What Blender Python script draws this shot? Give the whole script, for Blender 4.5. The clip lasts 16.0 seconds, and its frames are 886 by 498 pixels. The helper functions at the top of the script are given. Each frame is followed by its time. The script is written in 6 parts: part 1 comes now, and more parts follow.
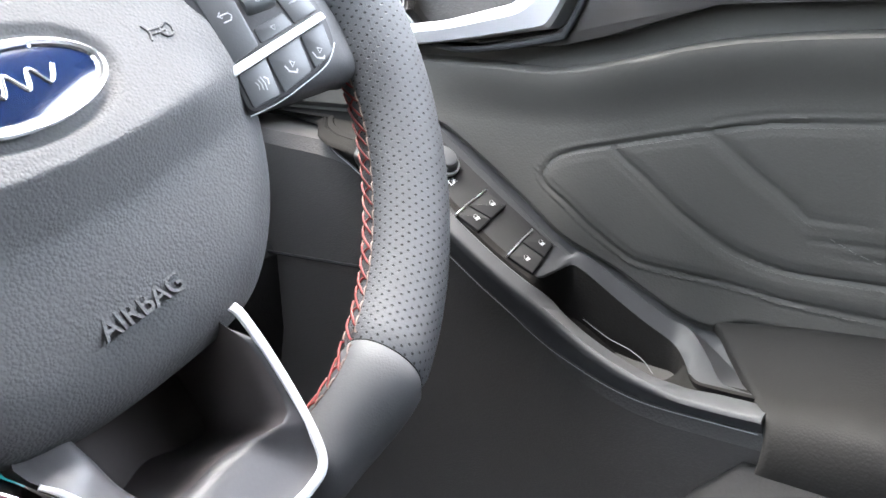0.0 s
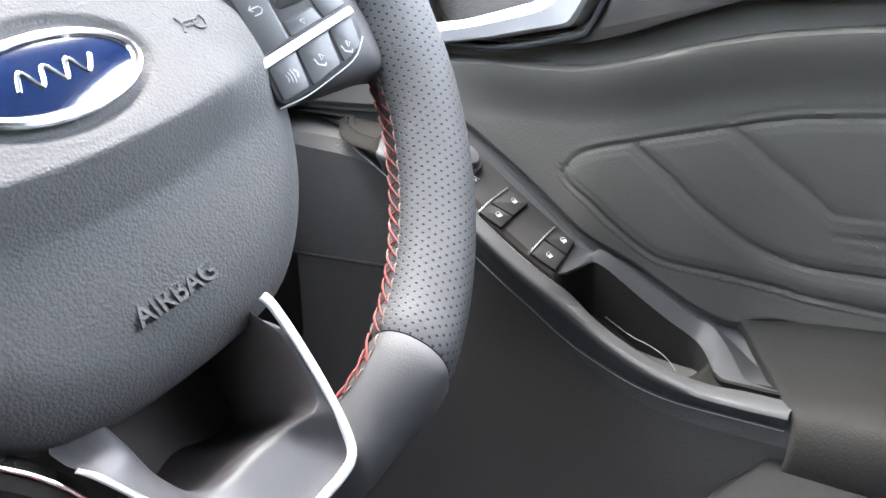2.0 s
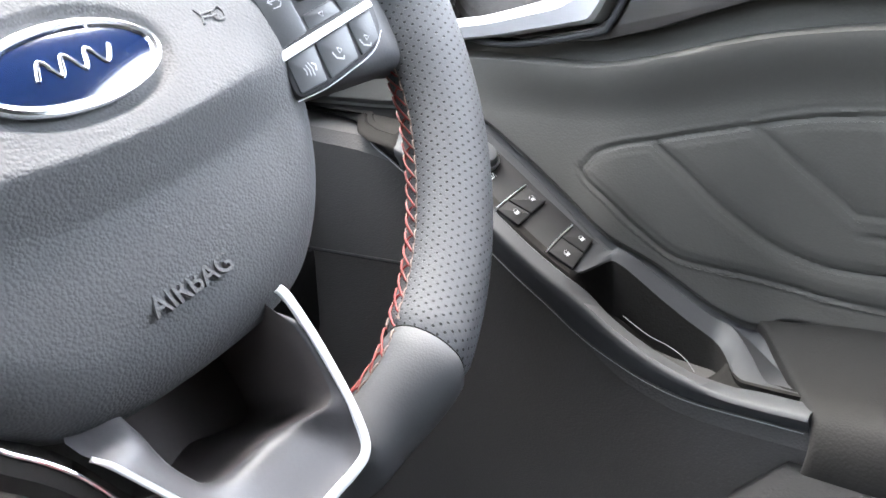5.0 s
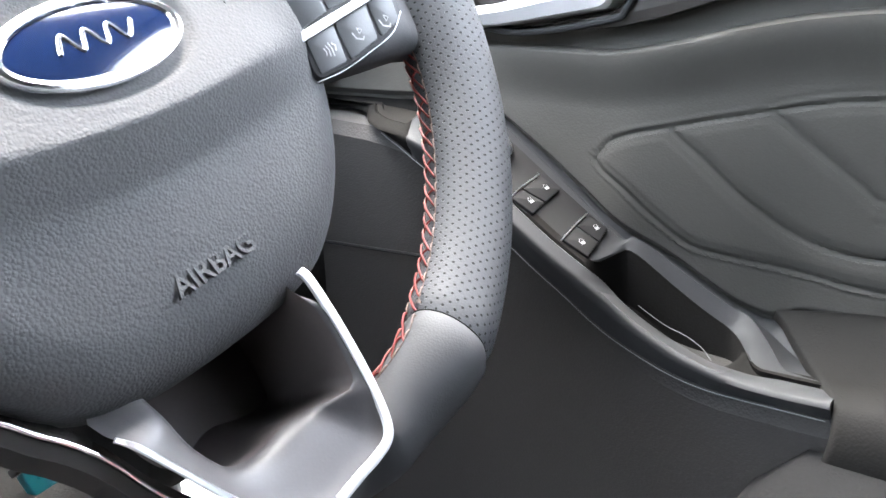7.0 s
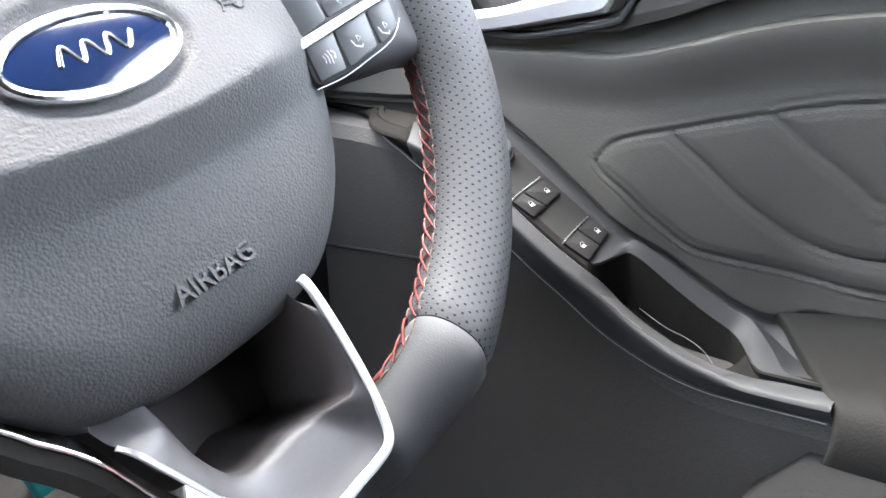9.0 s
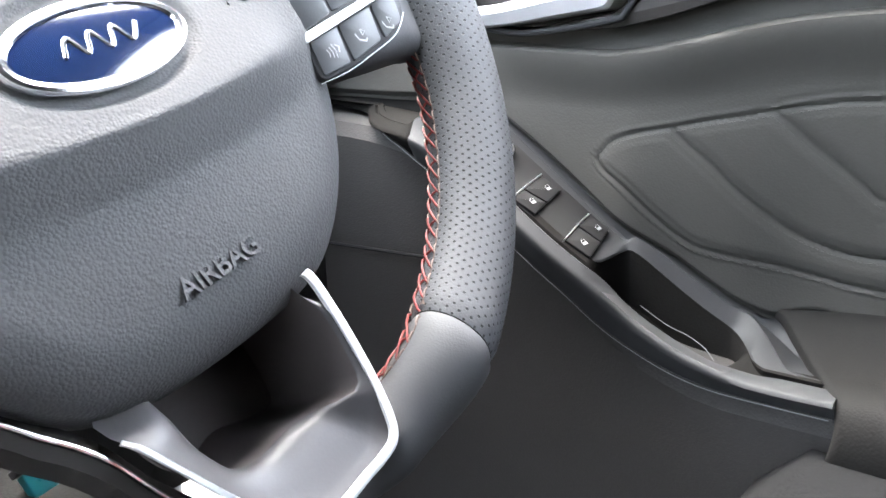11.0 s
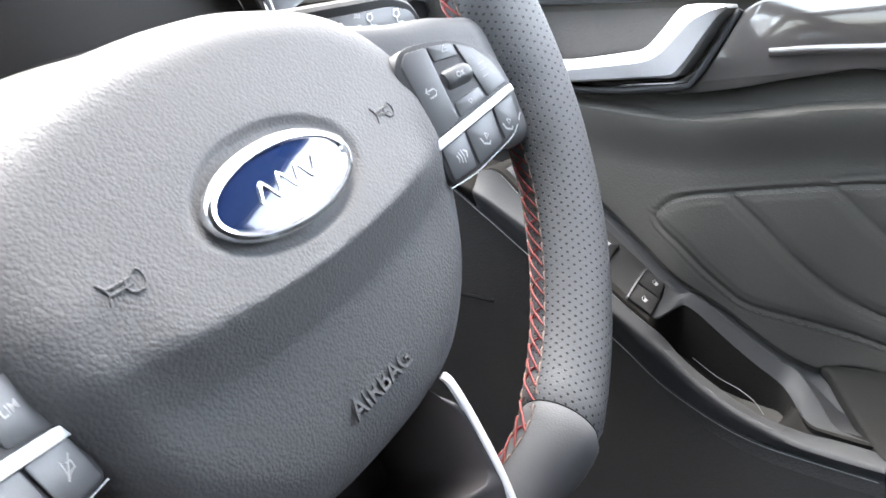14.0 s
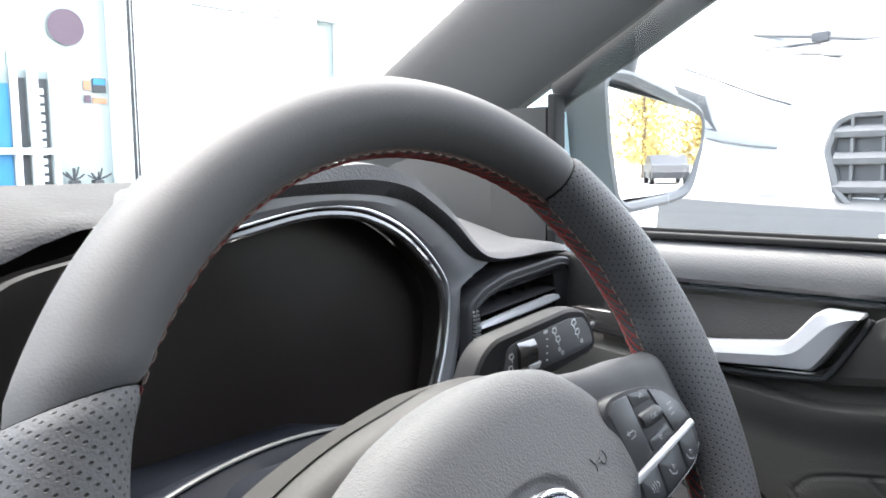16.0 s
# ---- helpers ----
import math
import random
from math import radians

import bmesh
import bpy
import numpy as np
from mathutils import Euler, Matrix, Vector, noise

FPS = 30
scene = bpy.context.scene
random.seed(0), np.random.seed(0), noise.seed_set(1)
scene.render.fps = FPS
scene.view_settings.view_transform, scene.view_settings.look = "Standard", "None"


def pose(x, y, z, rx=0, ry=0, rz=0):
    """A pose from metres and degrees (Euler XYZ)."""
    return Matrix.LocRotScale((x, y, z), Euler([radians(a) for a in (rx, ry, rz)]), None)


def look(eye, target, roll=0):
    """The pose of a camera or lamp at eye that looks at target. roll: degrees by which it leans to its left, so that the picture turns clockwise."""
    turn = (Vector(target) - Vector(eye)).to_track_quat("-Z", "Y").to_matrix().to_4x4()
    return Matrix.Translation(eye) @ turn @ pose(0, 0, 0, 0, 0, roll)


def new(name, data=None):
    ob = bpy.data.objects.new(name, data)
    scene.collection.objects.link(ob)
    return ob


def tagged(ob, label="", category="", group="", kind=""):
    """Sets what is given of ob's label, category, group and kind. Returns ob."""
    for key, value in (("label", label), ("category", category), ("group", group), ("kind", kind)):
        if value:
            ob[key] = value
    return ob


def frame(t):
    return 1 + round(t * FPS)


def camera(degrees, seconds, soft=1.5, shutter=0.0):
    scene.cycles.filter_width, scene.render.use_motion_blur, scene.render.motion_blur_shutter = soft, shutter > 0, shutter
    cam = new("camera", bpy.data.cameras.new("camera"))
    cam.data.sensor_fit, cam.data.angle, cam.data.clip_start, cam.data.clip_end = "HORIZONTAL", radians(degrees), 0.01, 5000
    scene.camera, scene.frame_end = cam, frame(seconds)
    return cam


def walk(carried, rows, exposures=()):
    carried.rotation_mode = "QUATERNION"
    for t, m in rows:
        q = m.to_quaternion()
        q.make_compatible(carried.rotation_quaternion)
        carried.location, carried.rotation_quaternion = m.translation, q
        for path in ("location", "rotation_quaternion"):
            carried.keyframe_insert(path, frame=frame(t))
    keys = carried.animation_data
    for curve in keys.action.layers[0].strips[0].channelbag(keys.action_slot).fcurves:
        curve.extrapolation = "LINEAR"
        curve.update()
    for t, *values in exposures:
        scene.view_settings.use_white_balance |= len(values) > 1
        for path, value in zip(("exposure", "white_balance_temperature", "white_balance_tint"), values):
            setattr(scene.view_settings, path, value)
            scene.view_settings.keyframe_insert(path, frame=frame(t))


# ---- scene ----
EXPO, KELVIN = 5.95, 6700.0
PATH = (
    (0.0, -0.1018, -0.2451, 0.9508, 51.27, -15.00, -3.82),
    (0.5, -0.1039, -0.2469, 0.9481, 50.85, -14.45, -4.25),
    (1.0, -0.1038, -0.2472, 0.9473, 50.49, -14.47, -4.20),
    (1.5, -0.1035, -0.2411, 0.9469, 50.70, -15.00, -3.56),
    (2.0, -0.1077, -0.2415, 0.9456, 50.45, -14.37, -3.97),
    (2.5, -0.1070, -0.2428, 0.9468, 50.10, -14.43, -3.95),
    (3.0, -0.1074, -0.2425, 0.9464, 49.90, -14.45, -3.89),
    (5.5, -0.1065, -0.2396, 0.9403, 49.07, -14.24, -3.69),
    (6.0, -0.1088, -0.2332, 0.9350, 49.40, -14.13, -3.59),
    (6.5, -0.1101, -0.2343, 0.9373, 49.25, -14.05, -3.69),
    (7.0, -0.1107, -0.2326, 0.9363, 49.26, -14.19, -3.80),
    (7.5, -0.1103, -0.2330, 0.9365, 49.12, -14.15, -3.94),
    (8.0, -0.1103, -0.2332, 0.9361, 49.10, -14.17, -4.09),
    (8.5, -0.1121, -0.2315, 0.9371, 49.15, -14.15, -4.14),
    (9.0, -0.1100, -0.2345, 0.9387, 48.93, -14.19, -4.13),
    (11.5, -0.1121, -0.2306, 0.9366, 49.42, -14.19, -3.94),
    (12.0, -0.1113, -0.2323, 0.9381, 49.27, -14.17, -4.04),
    (12.5, -0.1136, -0.2285, 0.9399, 49.62, -14.30, -3.65),
    (13.0, -0.1177, -0.2259, 0.9563, 49.87, -15.15, -3.33),
    (13.5, -0.1290, -0.2078, 0.9640, 51.00, -15.51, -2.86),
    (14.0, -0.1498, -0.1889, 0.9912, 51.95, -16.65, -2.06),
    (14.2, -0.1526, -0.1897, 0.9963, 51.72, -16.86, -2.26),
    (14.4, -0.1587, -0.1964, 1.0127, 51.48, -17.04, -2.25),
    (14.5, -0.1665, -0.1931, 1.0310, 51.76, -17.83, -2.01),
    (14.7, -0.1897, -0.1768, 1.0626, 52.78, -18.88, -0.55),
    (15.0, -0.2145, -0.1706, 1.0872, 51.51, -15.36, -1.05),
    (15.1, -0.2165, -0.1705, 1.0895, 50.90, -13.77, -0.73),
    (15.5, -0.2213, -0.1725, 1.0851, 48.86, -8.78, -0.91),
    (16.0, -0.2267, -0.1739, 1.0847, 47.47, -6.07, -0.73),
)
cam = camera(58.79, 16.0, soft=1.6, shutter=0.5)


def aimed(x, y, z, turn, tilt, roll):
    """Pose from a place, the heading (clockwise from forward), the tilt and the roll."""
    a, b = radians(turn), radians(tilt)
    return look((x, y, z), (x + math.sin(a) * math.cos(b), y + math.cos(a) * math.cos(b), z + math.sin(b)), roll)


walk(cam, [(row[0], aimed(*row[1:])) for row in PATH], exposures=((0.0, EXPO, KELVIN, 10.0), (12.5, EXPO, KELVIN, 10.0), (14.0, EXPO - 0.35, KELVIN, 10.0), (14.5, EXPO - 0.6, KELVIN, 10.0), (15.0, EXPO - 0.75, KELVIN, 10.0), (15.6, EXPO - 1.35, KELVIN, 10.0), (16.0, EXPO - 1.65, KELVIN, 10.0)))

# ---- world and sun ----
SUN_ELEV, SUN_TURN = 62.0, 22.0
world = bpy.data.worlds.new("world")
scene.world = world
world.use_nodes = True
wn = world.node_tree
sky = wn.nodes.new("ShaderNodeTexSky")
sky.sky_type = "NISHITA"
sky.sun_disc = False
sky.sun_elevation = radians(SUN_ELEV)
sky.sun_rotation = radians(SUN_TURN)
sky.air_density, sky.dust_density, sky.ozone_density = 1.0, 3.0, 1.0
haze = wn.nodes.new("ShaderNodeHueSaturation")
haze.inputs["Saturation"].default_value = 0.45
wn.links.new(sky.outputs[0], haze.inputs["Color"])
wn.links.new(haze.outputs[0], wn.nodes["Background"].inputs[0])
wn.nodes["Background"].inputs[1].default_value = 0.15
sun_data = bpy.data.lights.new("sun", "SUN")
sun_data.energy, sun_data.angle, sun_data.color = 0.35, radians(60), (1.0, 0.97, 0.93)
sun = new("sun", sun_data)
_s, _e = radians(SUN_TURN), radians(SUN_ELEV)
sun_dir = Vector((math.sin(_s) * math.cos(_e), math.cos(_s) * math.cos(_e), math.sin(_e)))
sun.matrix_world = look(sun_dir * 30, (0, 0, 0))


# ---- materials ----
def node_set(name):
    m = bpy.data.materials.new(name)
    m.use_nodes = True
    return m, m.node_tree, m.node_tree.nodes["Principled BSDF"]


def calc(nt, op, a, b=None, c=None):
    n = nt.nodes.new("ShaderNodeMath")
    n.operation = op
    for i, v in enumerate((a, b, c)):
        if v is None:
            continue
        if isinstance(v, (int, float)):
            n.inputs[i].default_value = v
        else:
            nt.links.new(v, n.inputs[i])
    return n.outputs[0]


def plain(name, col, rough=0.5, metal=0.0, vary=0.15, grain=0.0, grain_size=0.001, style="noise", coat=0.0, blotch=0.05, spec=0.5):
    """A surface with a base colour that varies at two scales, a roughness and a fine relief (depth grain, cell size grain_size, metres)."""
    m, nt, b = node_set(name)
    tc = nt.nodes.new("ShaderNodeTexCoord")
    big = nt.nodes.new("ShaderNodeTexNoise")
    big.inputs["Scale"].default_value = 1.0 / blotch
    big.inputs["Detail"].default_value = 3
    nt.links.new(tc.outputs["Object"], big.inputs["Vector"])
    fine = nt.nodes.new("ShaderNodeTexNoise")
    fine.inputs["Scale"].default_value = 0.6 / max(grain_size, 1e-4)
    nt.links.new(tc.outputs["Object"], fine.inputs["Vector"])
    f = calc(nt, "ADD", calc(nt, "MULTIPLY", big.outputs[0], 0.65), calc(nt, "MULTIPLY", fine.outputs[0], 0.35))
    mix = nt.nodes.new("ShaderNodeMix")
    mix.data_type = "RGBA"
    nt.links.new(f, mix.inputs[0])
    mix.inputs[6].default_value = (*[c * (1 - vary) for c in col], 1)
    mix.inputs[7].default_value = (*[min(1, c * (1 + vary)) for c in col], 1)
    nt.links.new(mix.outputs[2], b.inputs["Base Color"])
    nt.links.new(calc(nt, "ADD", calc(nt, "MULTIPLY", big.outputs[0], 0.16), rough - 0.08), b.inputs["Roughness"])
    b.inputs["Metallic"].default_value = metal
    b.inputs["Specular IOR Level"].default_value = spec
    b.inputs["Coat Weight"].default_value = coat
    b.inputs["Coat Roughness"].default_value = 0.03
    if grain > 0:
        if style == "cells":
            warp = nt.nodes.new("ShaderNodeTexNoise")
            warp.inputs["Scale"].default_value = 0.5 / grain_size
            nt.links.new(tc.outputs["Object"], warp.inputs["Vector"])
            va = nt.nodes.new("ShaderNodeVectorMath")
            va.operation = "MULTIPLY_ADD"
            nt.links.new(warp.outputs["Color"], va.inputs[0])
            va.inputs[1].default_value = (grain_size * 0.7,) * 3
            nt.links.new(tc.outputs["Object"], va.inputs[2])
            v = nt.nodes.new("ShaderNodeTexVoronoi")
            v.feature = "SMOOTH_F1"
            v.inputs["Scale"].default_value = 1.0 / grain_size
            v.inputs["Smoothness"].default_value = 0.22
            nt.links.new(va.outputs[0], v.inputs["Vector"])
            h = calc(nt, "SUBTRACT", 1.0, v.outputs["Distance"])
        else:
            h = fine.outputs[0]
        bump = nt.nodes.new("ShaderNodeBump")
        bump.inputs["Strength"].default_value = 1.0
        bump.inputs["Distance"].default_value = grain
        nt.links.new(h, bump.inputs["Height"])
        nt.links.new(bump.outputs[0], b.inputs["Normal"])
    return m


def perforated(name, col, rough, pitch, hole):
    """Leather with staggered rows of punched holes, laid out along the UV map in metres."""
    m = plain(name, col, rough, grain=0.00010, grain_size=0.0009, style="cells", spec=0.3)
    nt = m.node_tree
    b = nt.nodes["Principled BSDF"]
    uv = nt.nodes.new("ShaderNodeUVMap")
    sep = nt.nodes.new("ShaderNodeSeparateXYZ")
    nt.links.new(uv.outputs[0], sep.inputs[0])

    def dist(off):
        ds = []
        for axis, step in ((0, pitch), (1, pitch * 1.02)):
            f = calc(nt, "FRACT", calc(nt, "ADD", calc(nt, "DIVIDE", sep.outputs[axis], step), off))
            ds.append(calc(nt, "MULTIPLY", calc(nt, "SUBTRACT", f, 0.5), step))
        return calc(nt, "SQRT", calc(nt, "ADD", calc(nt, "MULTIPLY", ds[0], ds[0]), calc(nt, "MULTIPLY", ds[1], ds[1])))

    d = calc(nt, "MINIMUM", dist(0.0), dist(0.5))
    ramp = nt.nodes.new("ShaderNodeMapRange")
    ramp.interpolation_type = "SMOOTHSTEP"
    nt.links.new(d, ramp.inputs[0])
    ramp.inputs[1].default_value, ramp.inputs[2].default_value = hole * 0.6, hole * 1.15
    old = b.inputs["Base Color"].links[0].from_socket
    mix = nt.nodes.new("ShaderNodeMix")
    mix.data_type = "RGBA"
    nt.links.new(ramp.outputs[0], mix.inputs[0])
    mix.inputs[6].default_value = (0.006, 0.006, 0.006, 1)
    nt.links.new(old, mix.inputs[7])
    nt.links.new(mix.outputs[2], b.inputs["Base Color"])
    first = b.inputs["Normal"].links[0].from_node
    bump = nt.nodes.new("ShaderNodeBump")
    bump.inputs["Distance"].default_value = 0.00045
    nt.links.new(ramp.outputs[0], bump.inputs["Height"])
    nt.links.new(first.outputs[0], bump.inputs["Normal"])
    nt.links.new(bump.outputs[0], b.inputs["Normal"])
    return m


def pane_glass(name, tint=(1, 1, 1)):
    m, nt, b = node_set(name)
    out = nt.nodes["Material Output"]
    tr = nt.nodes.new("ShaderNodeBsdfTransparent")
    tr.inputs[0].default_value = (*tint, 1)
    gl = nt.nodes.new("ShaderNodeBsdfGlossy")
    gl.inputs["Roughness"].default_value = 0.02
    mx = nt.nodes.new("ShaderNodeMixShader")
    mx.inputs[0].default_value = 0.05
    nt.links.new(tr.outputs[0], mx.inputs[1])
    nt.links.new(gl.outputs[0], mx.inputs[2])
    nt.links.new(mx.outputs[0], out.inputs[0])
    return m


M_LEATHER = plain("smooth_leather", (0.070, 0.0705, 0.073), 0.6, grain=0.00005, grain_size=0.0008, style="cells", vary=0.12, spec=0.28)
M_PERF = perforated("perforated_leather", (0.066, 0.068, 0.072), 0.56, 0.0041, 0.00054)
M_PAD = plain("pad_vinyl", (0.088, 0.088, 0.090), 0.56, grain=0.00023, grain_size=0.00110, style="cells", vary=0.07, spec=0.16)
M_HUB = plain("hub_satin_plastic", (0.026, 0.025, 0.024), 0.55, grain=0.00005, grain_size=0.0009, vary=0.1, spec=0.15)
M_PLASTIC = plain("black_plastic", (0.034, 0.034, 0.036), 0.48, grain=0.00006, grain_size=0.0006, vary=0.12, spec=0.25)
M_STALK = plain("stalk_plastic", (0.020, 0.020, 0.021), 0.55, grain=0.00005, grain_size=0.0006, spec=0.1)
M_BUTTON = plain("button_plastic", (0.045, 0.047, 0.050), 0.38, grain=0.00003, grain_size=0.0005, vary=0.08)
M_TOPPAD = plain("dash_top_vinyl", (0.024, 0.024, 0.026), 0.65, grain=0.00035, grain_size=0.0022, style="cells", spec=0.1)
M_LOWDASH = plain("lower_dash_plastic", (0.026, 0.0255, 0.025), 0.65, grain=0.0002, grain_size=0.0014, style="cells", spec=0.06)
M_DASH = plain("dash_soft", (0.060, 0.061, 0.064), 0.6, grain=0.0003, grain_size=0.0016, style="cells", spec=0.14)
M_DOOR = plain("door_vinyl", (0.047, 0.046, 0.0427), 0.65, grain=0.00009, grain_size=0.0013, style="cells", vary=0.1, spec=0.12)
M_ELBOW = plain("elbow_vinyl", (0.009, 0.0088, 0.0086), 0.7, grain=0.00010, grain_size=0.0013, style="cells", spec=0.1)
M_DOOR_LOW = plain("door_hard_plastic", (0.055, 0.052, 0.050), 0.62, grain=0.0002, grain_size=0.0014, style="cells", spec=0.15)
M_ROLL = plain("upper_roll_vinyl", (0.10, 0.10, 0.102), 0.5, grain=0.00012, grain_size=0.0013, style="cells", vary=0.1, spec=0.3)
M_ARM = plain("armrest_satin", (0.034, 0.035, 0.037), 0.5, grain=0.00004, grain_size=0.0008, spec=0.14)
# near-black colour that holds the shade of the pull cup and armrest front
M_ARM_SHADE = plain("shaded_arm_vinyl", (0.0125, 0.012, 0.0115), 0.65, grain=0.0001, grain_size=0.0012, style="cells", spec=0.0)
M_PLATE = plain("switch_plate_black", (0.019, 0.019, 0.0195), 0.5, spec=0.08)
M_GLOSS = plain("piano_black", (0.030, 0.0285, 0.027), 0.11, coat=0.6, vary=0.1, spec=0.6)
M_CHROME = plain("satin_chrome", (0.80, 0.81, 0.82), 0.32, metal=1.0, vary=0.04)
M_BRIGHT = plain("bright_chrome", (0.85, 0.86, 0.88), 0.17, metal=1.0, vary=0.03)
M_SILVER = plain("silver_paint", (0.66, 0.67, 0.69), 0.33, metal=0.5, vary=0.05)
M_LINE = plain("dull_silver_line", (0.20, 0.20, 0.20), 0.5, metal=0.3, vary=0.05)
M_TRIM = plain("satin_silver_trim", (0.78, 0.79, 0.80), 0.3, metal=0.35, vary=0.04)
M_BLUE = plain("badge_blue", (0.004, 0.011, 0.040), 0.12, coat=0.8, vary=0.08)
M_RED = plain("red_thread", (0.18, 0.024, 0.022), 0.65, grain=0.0001, grain_size=0.0004)
M_TAN = plain("tan_thread", (0.17, 0.125, 0.105), 0.6, grain=0.0001, grain_size=0.0004)
M_GROOVE = plain("stitch_groove", (0.070, 0.046, 0.038), 0.7)
M_MARK = plain("white_print", (0.55, 0.56, 0.57), 0.5, vary=0.05)
M_GREYMARK = plain("grey_print", (0.27, 0.275, 0.28), 0.5, vary=0.05)
M_SHELF = plain("shelf_satin", (0.010, 0.011, 0.014), 0.5, grain=0.00004, grain_size=0.0007, spec=0.02)
M_FABRIC = plain("seat_fabric", (0.010, 0.0102, 0.0108), 0.9, grain=0.0004, grain_size=0.0012, spec=0.03)
M_LINER = plain("headliner", (0.07, 0.07, 0.072), 0.9, grain=0.0003, grain_size=0.001)
M_PILLAR = plain("pillar_fabric", (0.034, 0.033, 0.031), 0.85, grain=0.0002, grain_size=0.0009)
M_CARPET = plain("carpet", (0.020, 0.0185, 0.018), 0.95, grain=0.001, grain_size=0.002)
M_SCREEN = plain("cluster_glass", (0.016, 0.0135, 0.0122), 0.36, vary=0.2, spec=0.07)
M_GLASS = pane_glass("clear_glass", (0.64, 0.67, 0.66))
M_SIDE = pane_glass("side_glass", (0.84, 0.86, 0.86))
# dark tint added to unseen side panes to cut the light they let in
M_DIM_PANE = pane_glass("dimming_glass", (0.30, 0.31, 0.31))
M_MIRROR, _, _b = node_set("mirror_silver")
_b.inputs["Base Color"].default_value, _b.inputs["Metallic"].default_value, _b.inputs["Roughness"].default_value = (0.86, 0.87, 0.87, 1), 1.0, 0.012
M_WHITE = plain("white_car_paint", (0.74, 0.75, 0.76), 0.25, coat=0.6, vary=0.03)
M_VANGREY = plain("van_grey_plastic", (0.085, 0.087, 0.09), 0.55, grain=0.0004, grain_size=0.003)
M_GREYTRIM = plain("grey_bumper_plastic", (0.022, 0.023, 0.025), 0.55, grain=0.0004, grain_size=0.003)
M_BODY = plain("light_blue_car_paint", (0.42, 0.56, 0.60), 0.3, coat=0.7, vary=0.03)
M_LENS = plain("lamp_lens", (0.27, 0.285, 0.305), 0.1, coat=0.6, vary=0.15, blotch=0.08)
M_RENDER = plain("white_wall_render", (0.78, 0.77, 0.76), 0.85, grain=0.002, grain_size=0.01, blotch=0.8, vary=0.06)
M_FRAMEW = plain("white_window_frame", (0.78, 0.79, 0.80), 0.4, vary=0.05, blotch=0.3)
M_SHOPGLASS = plain("shop_glass", (0.32, 0.36, 0.35), 0.06, vary=0.25, blotch=0.7, coat=0.5)
M_DOORGLASS = plain("grey_door_glass", (0.17, 0.20, 0.19), 0.08, vary=0.3, blotch=0.4, coat=0.4)
M_POSTER = plain("blue_poster", (0.02, 0.20, 0.42), 0.4, vary=0.5, blotch=0.5)
M_PLUM = plain("plum_sign", (0.10, 0.06, 0.085), 0.5, vary=0.1)
M_GREYDK = plain("dark_grey_print", (0.04, 0.043, 0.047), 0.5, vary=0.2)
M_ORANGE = plain("orange_print", (0.60, 0.22, 0.12), 0.6)
M_TEAL = plain("teal_print", (0.008, 0.15, 0.18), 0.3, vary=0.2, blotch=0.01)
M_HOLLOW = plain("dark_hollow_plastic", (0.085, 0.074, 0.072), 0.55, spec=0.15)
M_INSERT = plain("grey_insert_plastic", (0.056, 0.053, 0.055), 0.45, grain=0.00003, grain_size=0.0007)
M_SATIN = plain("satin_grey_plastic", (0.13, 0.132, 0.137), 0.5, grain=0.00006, grain_size=0.0008)
M_ASPHALT = plain("asphalt", (0.24, 0.24, 0.235), 0.9, grain=0.004, grain_size=0.012, blotch=1.5, vary=0.25)
M_LEAF = plain("autumn_leaves", (0.42, 0.32, 0.10), 0.6, vary=0.5, blotch=0.4)
M_BARK = plain("bark", (0.12, 0.09, 0.06), 0.9, grain=0.01, grain_size=0.03)
M_RUBBER = plain("black_rubber", (0.02, 0.02, 0.02), 0.75, spec=0.12)
M_DARKPAINT = plain("dark_car_paint", (0.03, 0.032, 0.036), 0.45, coat=0.1, spec=0.2)


# ---- building helpers ----
def part(name, bm, material, parent=None, label="", sharp=32):
    """Links a bmesh as one mesh object, under parent if given."""
    bmesh.ops.recalc_face_normals(bm, faces=bm.faces)
    lim = radians(sharp)
    for f in bm.faces:
        f.smooth = True
    for e in bm.edges:
        e.smooth = len(e.link_faces) == 2 and e.calc_face_angle(4) < lim
    me = bpy.data.meshes.new(name)
    bm.to_mesh(me)
    bm.free()
    me.materials.append(material)
    ob = new(name, me)
    if parent is not None:
        ob.parent = parent
    return tagged(ob, label)


def thing(name, m, label, category, group="", kind=""):
    ob = new(name)
    ob.empty_display_size = 0.02
    ob.matrix_world = m
    return tagged(ob, label, category, group, kind)


def rings(bm, rows, closed=True, cap=(False, False), uvs=None):
    """Skins rows of points of one length; closed joins the ends of each row."""
    vs = [[bm.verts.new(p) for p in r] for r in rows]
    n = len(rows[0])
    layer = bm.loops.layers.uv.verify() if uvs else None
    for i in range(len(rows) - 1):
        for j in range(n if closed else n - 1):
            k = (j + 1) % n
            f = bm.faces.new((vs[i][j], vs[i][k], vs[i + 1][k], vs[i + 1][j]))
            if uvs:
                for loop, (a, c) in zip(f.loops, ((i, j), (i, j + 1), (i + 1, j + 1), (i + 1, j))):
                    loop[layer].uv = uvs(a, c)
    if cap[0]:
        bm.faces.new(vs[0][::-1])
    if cap[1]:
        bm.faces.new(vs[-1])
    return bm


